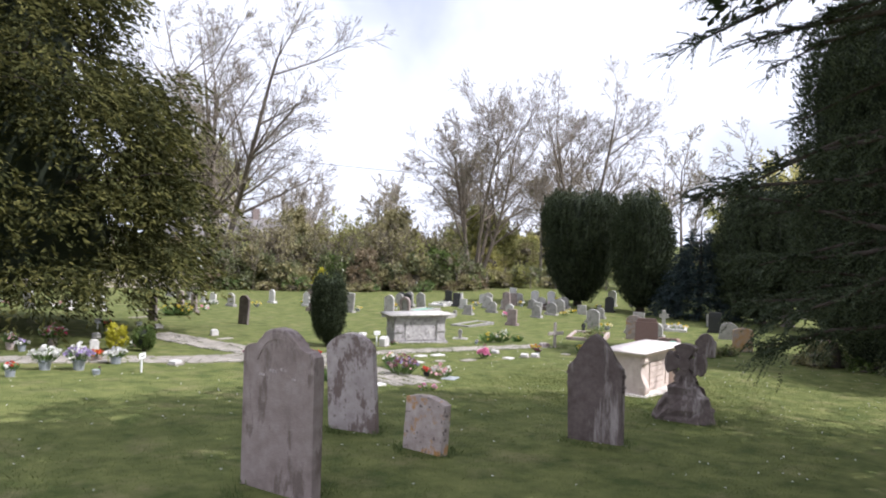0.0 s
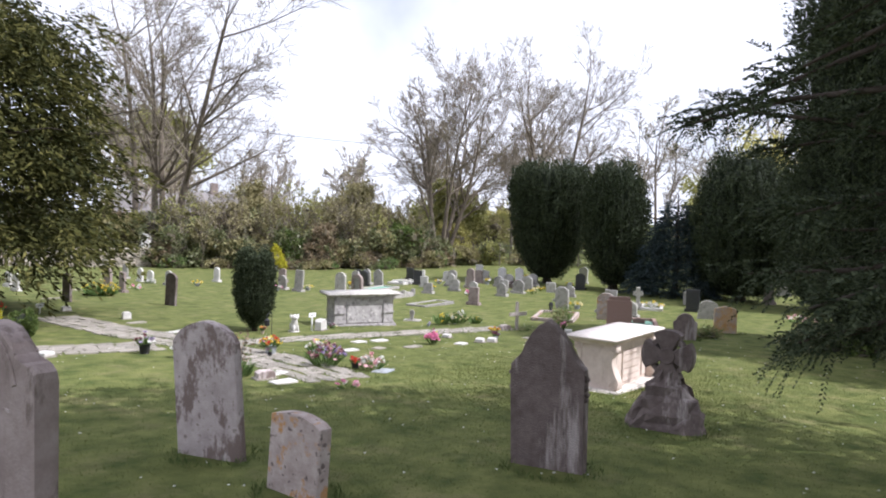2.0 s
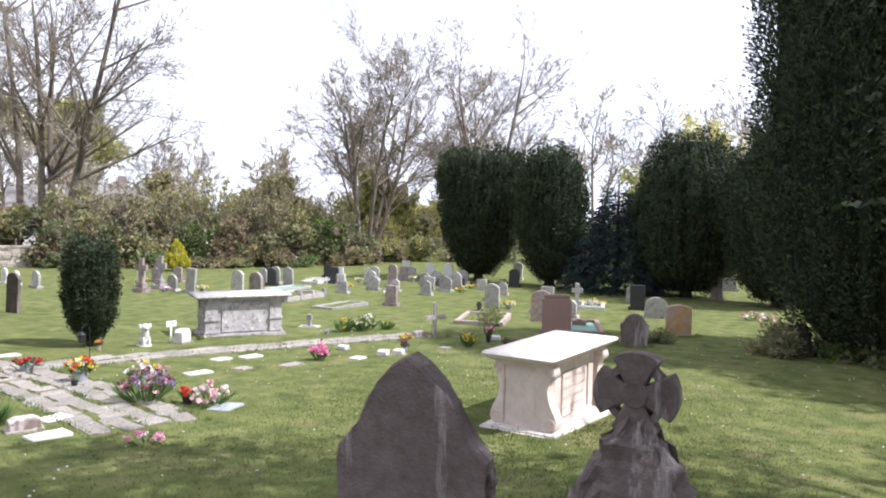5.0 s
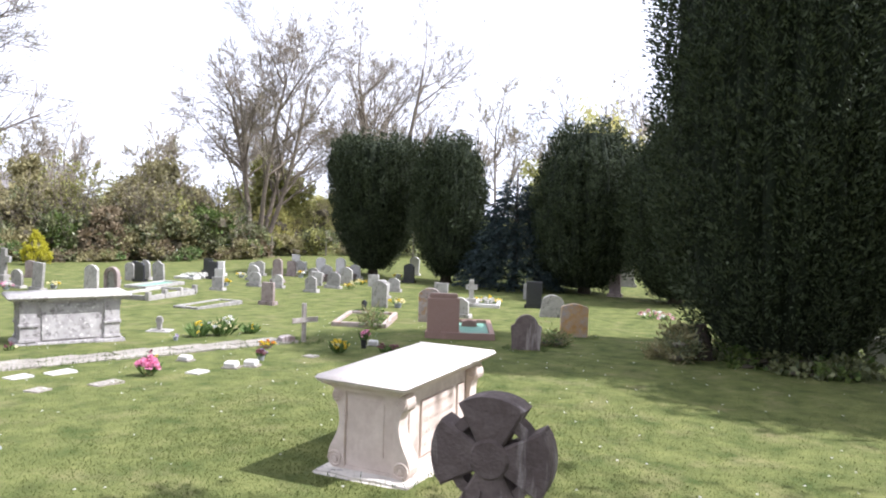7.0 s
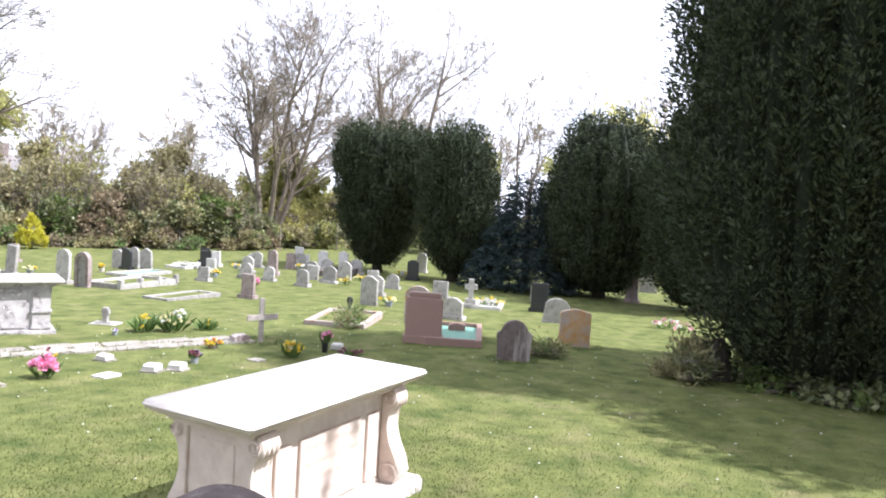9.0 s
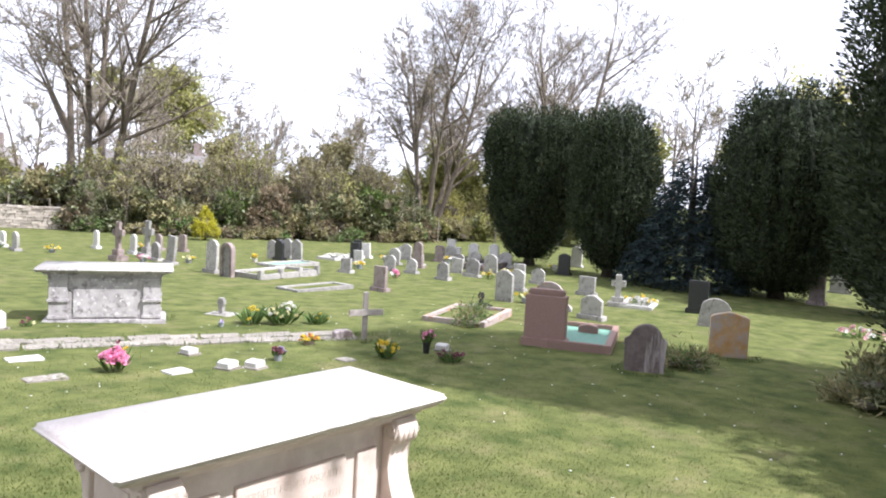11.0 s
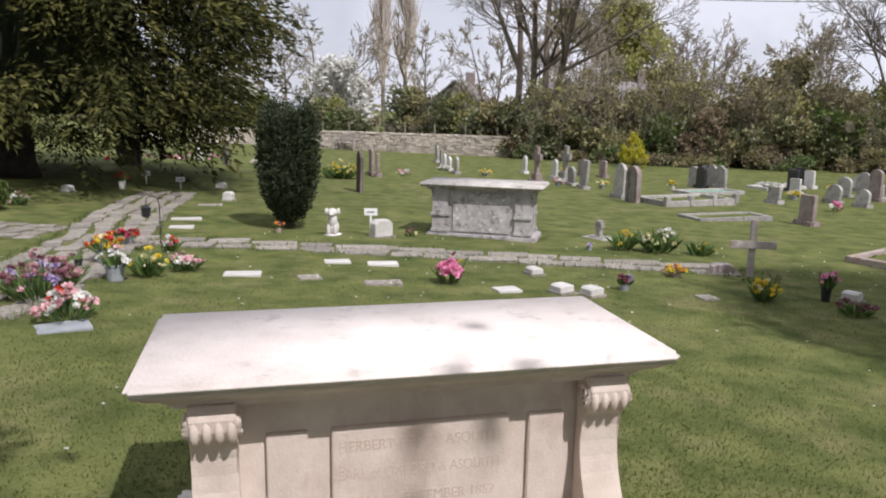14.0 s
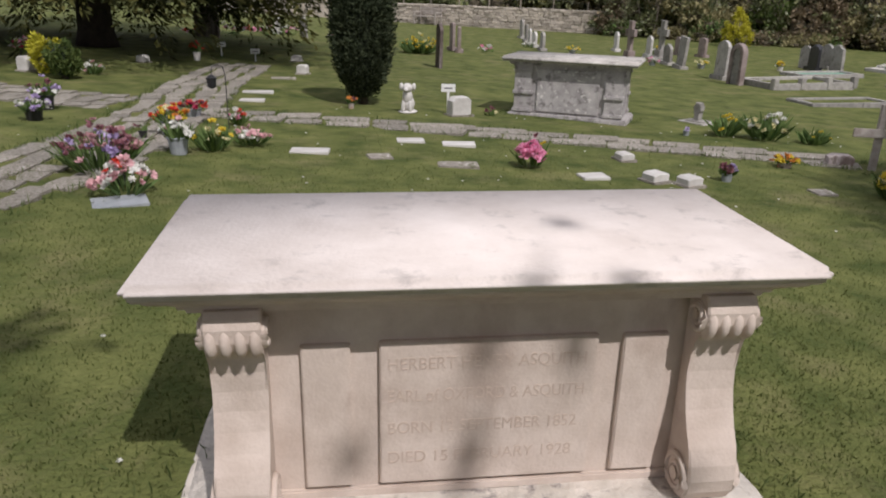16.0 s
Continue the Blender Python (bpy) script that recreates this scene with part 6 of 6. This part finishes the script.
tagged(part("daisies", leaves("daisies", c, np.tile(np.stack([np.cos(np.arange(5) * 1.257), np.sin(np.arange(5) * 1.257), np.full(5, 0.25)], 1), (k, 1)), 0.014, 0.012, rng), PETALS["white"]), "white daisies scattered over the lawn", "flowers", kind="stuff")

# ---- boundary wall with its stones ----
W0, W1 = np.array([13.0, 34.7]), np.array([-8.0, 50.0])
wlen = float(np.linalg.norm(W1 - W0))
wa = math.degrees(math.atan2(*(W0 - W1)[::-1]))
wz = g(*W0)
wall = thing("boundary_wall", pose(W1[0], W1[1], wz, 0, 0, wa), "old rubble stone boundary wall", "wall", kind="structure")
part("mortar_core", box(0, wlen, 0.05, 0.40, -0.3, 1.02), MORTAR, wall)
part("wall_end", box(wlen - 0.02, wlen + 0.22, 0.0, 0.45, -0.3, 1.04, 0.03), RUBBLE, wall)
wr = random.Random(9)
stones = []
for v in range(6):
    bm = box(-0.5, 0.5, -0.5, 0.5, -0.5, 0.5)
    bmesh.ops.bevel(bm, geom=list(bm.edges), offset=0.09, segments=1, affect="EDGES")
    for q in bm.verts:
        q.co += Vector((wr.uniform(-.07, .07), wr.uniform(-.05, .05), wr.uniform(-.07, .07)))
    me = bpy.data.meshes.new("stone")
    bm.to_mesh(me)
    bm.free()
    me.materials.append(RUBBLE)
    stones.append(me)
z, count = 0.0, 0
rest = bmesh.new()
while z < 0.95:
    hh = wr.uniform(0.10, 0.16)
    x = wlen
    while x > 0.2:
        ll = wr.uniform(0.22, 0.5)
        M = pose(x - ll / 2, 0.06 + wr.uniform(-.02, .02), z + hh / 2, wr.uniform(-3, 3), wr.uniform(-3, 3), wr.uniform(-3, 3)) @ Matrix.Diagonal((ll * 0.93, 0.16, hh * 0.9, 1))
        if x > wlen - 13.0 and count < 300:
            o = new("stone", stones[wr.randrange(6)])
            o.parent, o.matrix_local = wall, M
            count += 1
        else:
            for q in bmesh.ops.create_cube(rest, size=1, matrix=M)["verts"]:
                q.co += Vector((wr.uniform(-.012, .012), 0, wr.uniform(-.012, .012)))
        x -= ll
    z += hh
tagged(part("far_stones", rest, RUBBLE, wall), kind="stuff")
x = wlen + 0.2
while x > 0:
    ll = wr.uniform(0.35, 0.6)
    o = new("coping_stone", stones[wr.randrange(6)])
    o.parent = wall
    o.matrix_local = pose(x - ll / 2, 0.22, 1.05 + wr.uniform(-.01, .01), 0, 0, wr.uniform(-2, 2)) @ Matrix.Diagonal((ll * 0.97, 0.5, 0.09, 1))
    x -= ll

# ---- paved paths, slab by slab ----
pr = random.Random(4)
slabs = []
for v in range(6):
    o = [(sx * 0.5 + pr.uniform(-.045, .045), sy * 0.5 + pr.uniform(-.045, .045)) for sx, sy in ((-1, -1), (0, -1.04), (1, -1), (1.03, 0), (1, 1), (0, 1.03), (-1, 1), (-1.03, 0))]
    bm = prism(o, -0.5, 0.5)
    me = bpy.data.meshes.new("paving_slab")
    bm.transform(Matrix.Rotation(radians(90), 4, "X"))
    bmesh.ops.recalc_face_normals(bm, faces=bm.faces)
    bm.to_mesh(me)
    bm.free()
    me.materials.append(FLAG)
    slabs.append(me)


def paved(name, pts, width, rows, step, label, gap=0.06):
    ob = thing(name, pose(0, 0, 0), label, "path", kind="structure")
    across = width / rows
    for (x0, y0), (x1, y1) in zip(pts, pts[1:]):
        L = math.hypot(x1 - x0, y1 - y0)
        a = math.degrees(math.atan2(y1 - y0, x1 - x0))
        for r in range(rows):
            s = pr.uniform(0, 0.2)
            while s < L:
                ll = step * pr.uniform(0.7, 1.3)
                loose = 0.02 if rows < 3 else 0.05
                off = (r - (rows - 1) / 2) * across + pr.uniform(-loose, loose)
                c, n_ = s + ll / 2, off
                x = x0 + c * math.cos(radians(a)) - n_ * math.sin(radians(a))
                y = y0 + c * math.sin(radians(a)) + n_ * math.cos(radians(a))
                o = new("paving_slab", slabs[pr.randrange(6)])
                o.parent = ob
                o.matrix_local = pose(x, y, g(x, y) - 0.008 + pr.uniform(-.006, .006), pr.uniform(-1, 1), pr.uniform(-1, 1), a + pr.uniform(-150, 150) * loose) @ Matrix.Diagonal((ll - gap * pr.uniform(0.4, 1.0), (across - gap * 0.8) * pr.uniform(0.75, 1.05), 0.05, 1))
                s += ll


paved("path_1", [(-1.1, 7.85), (1.4, 7.45), (3.6, 6.95), (6.1, 6.18)], 0.76, 2, 0.60, "narrow path of two rows of worn paving slabs in the grass", 0.07)
paved("path_2", [(-2.25, 3.3), (-1.75, 5.6), (-1.6, 8.0), (-1.75, 10.4), (-1.55, 14.2)], 1.2, 4, 0.31, "worn stone-flagged path through the lawn", 0.05)
paved("path_3", [(-2.2, 8.3), (-4.4, 8.9), (-7.2, 10.3), (-11.0, 12.5)], 1.2, 4, 0.33, "worn stone-flagged side path through the lawn", 0.05)
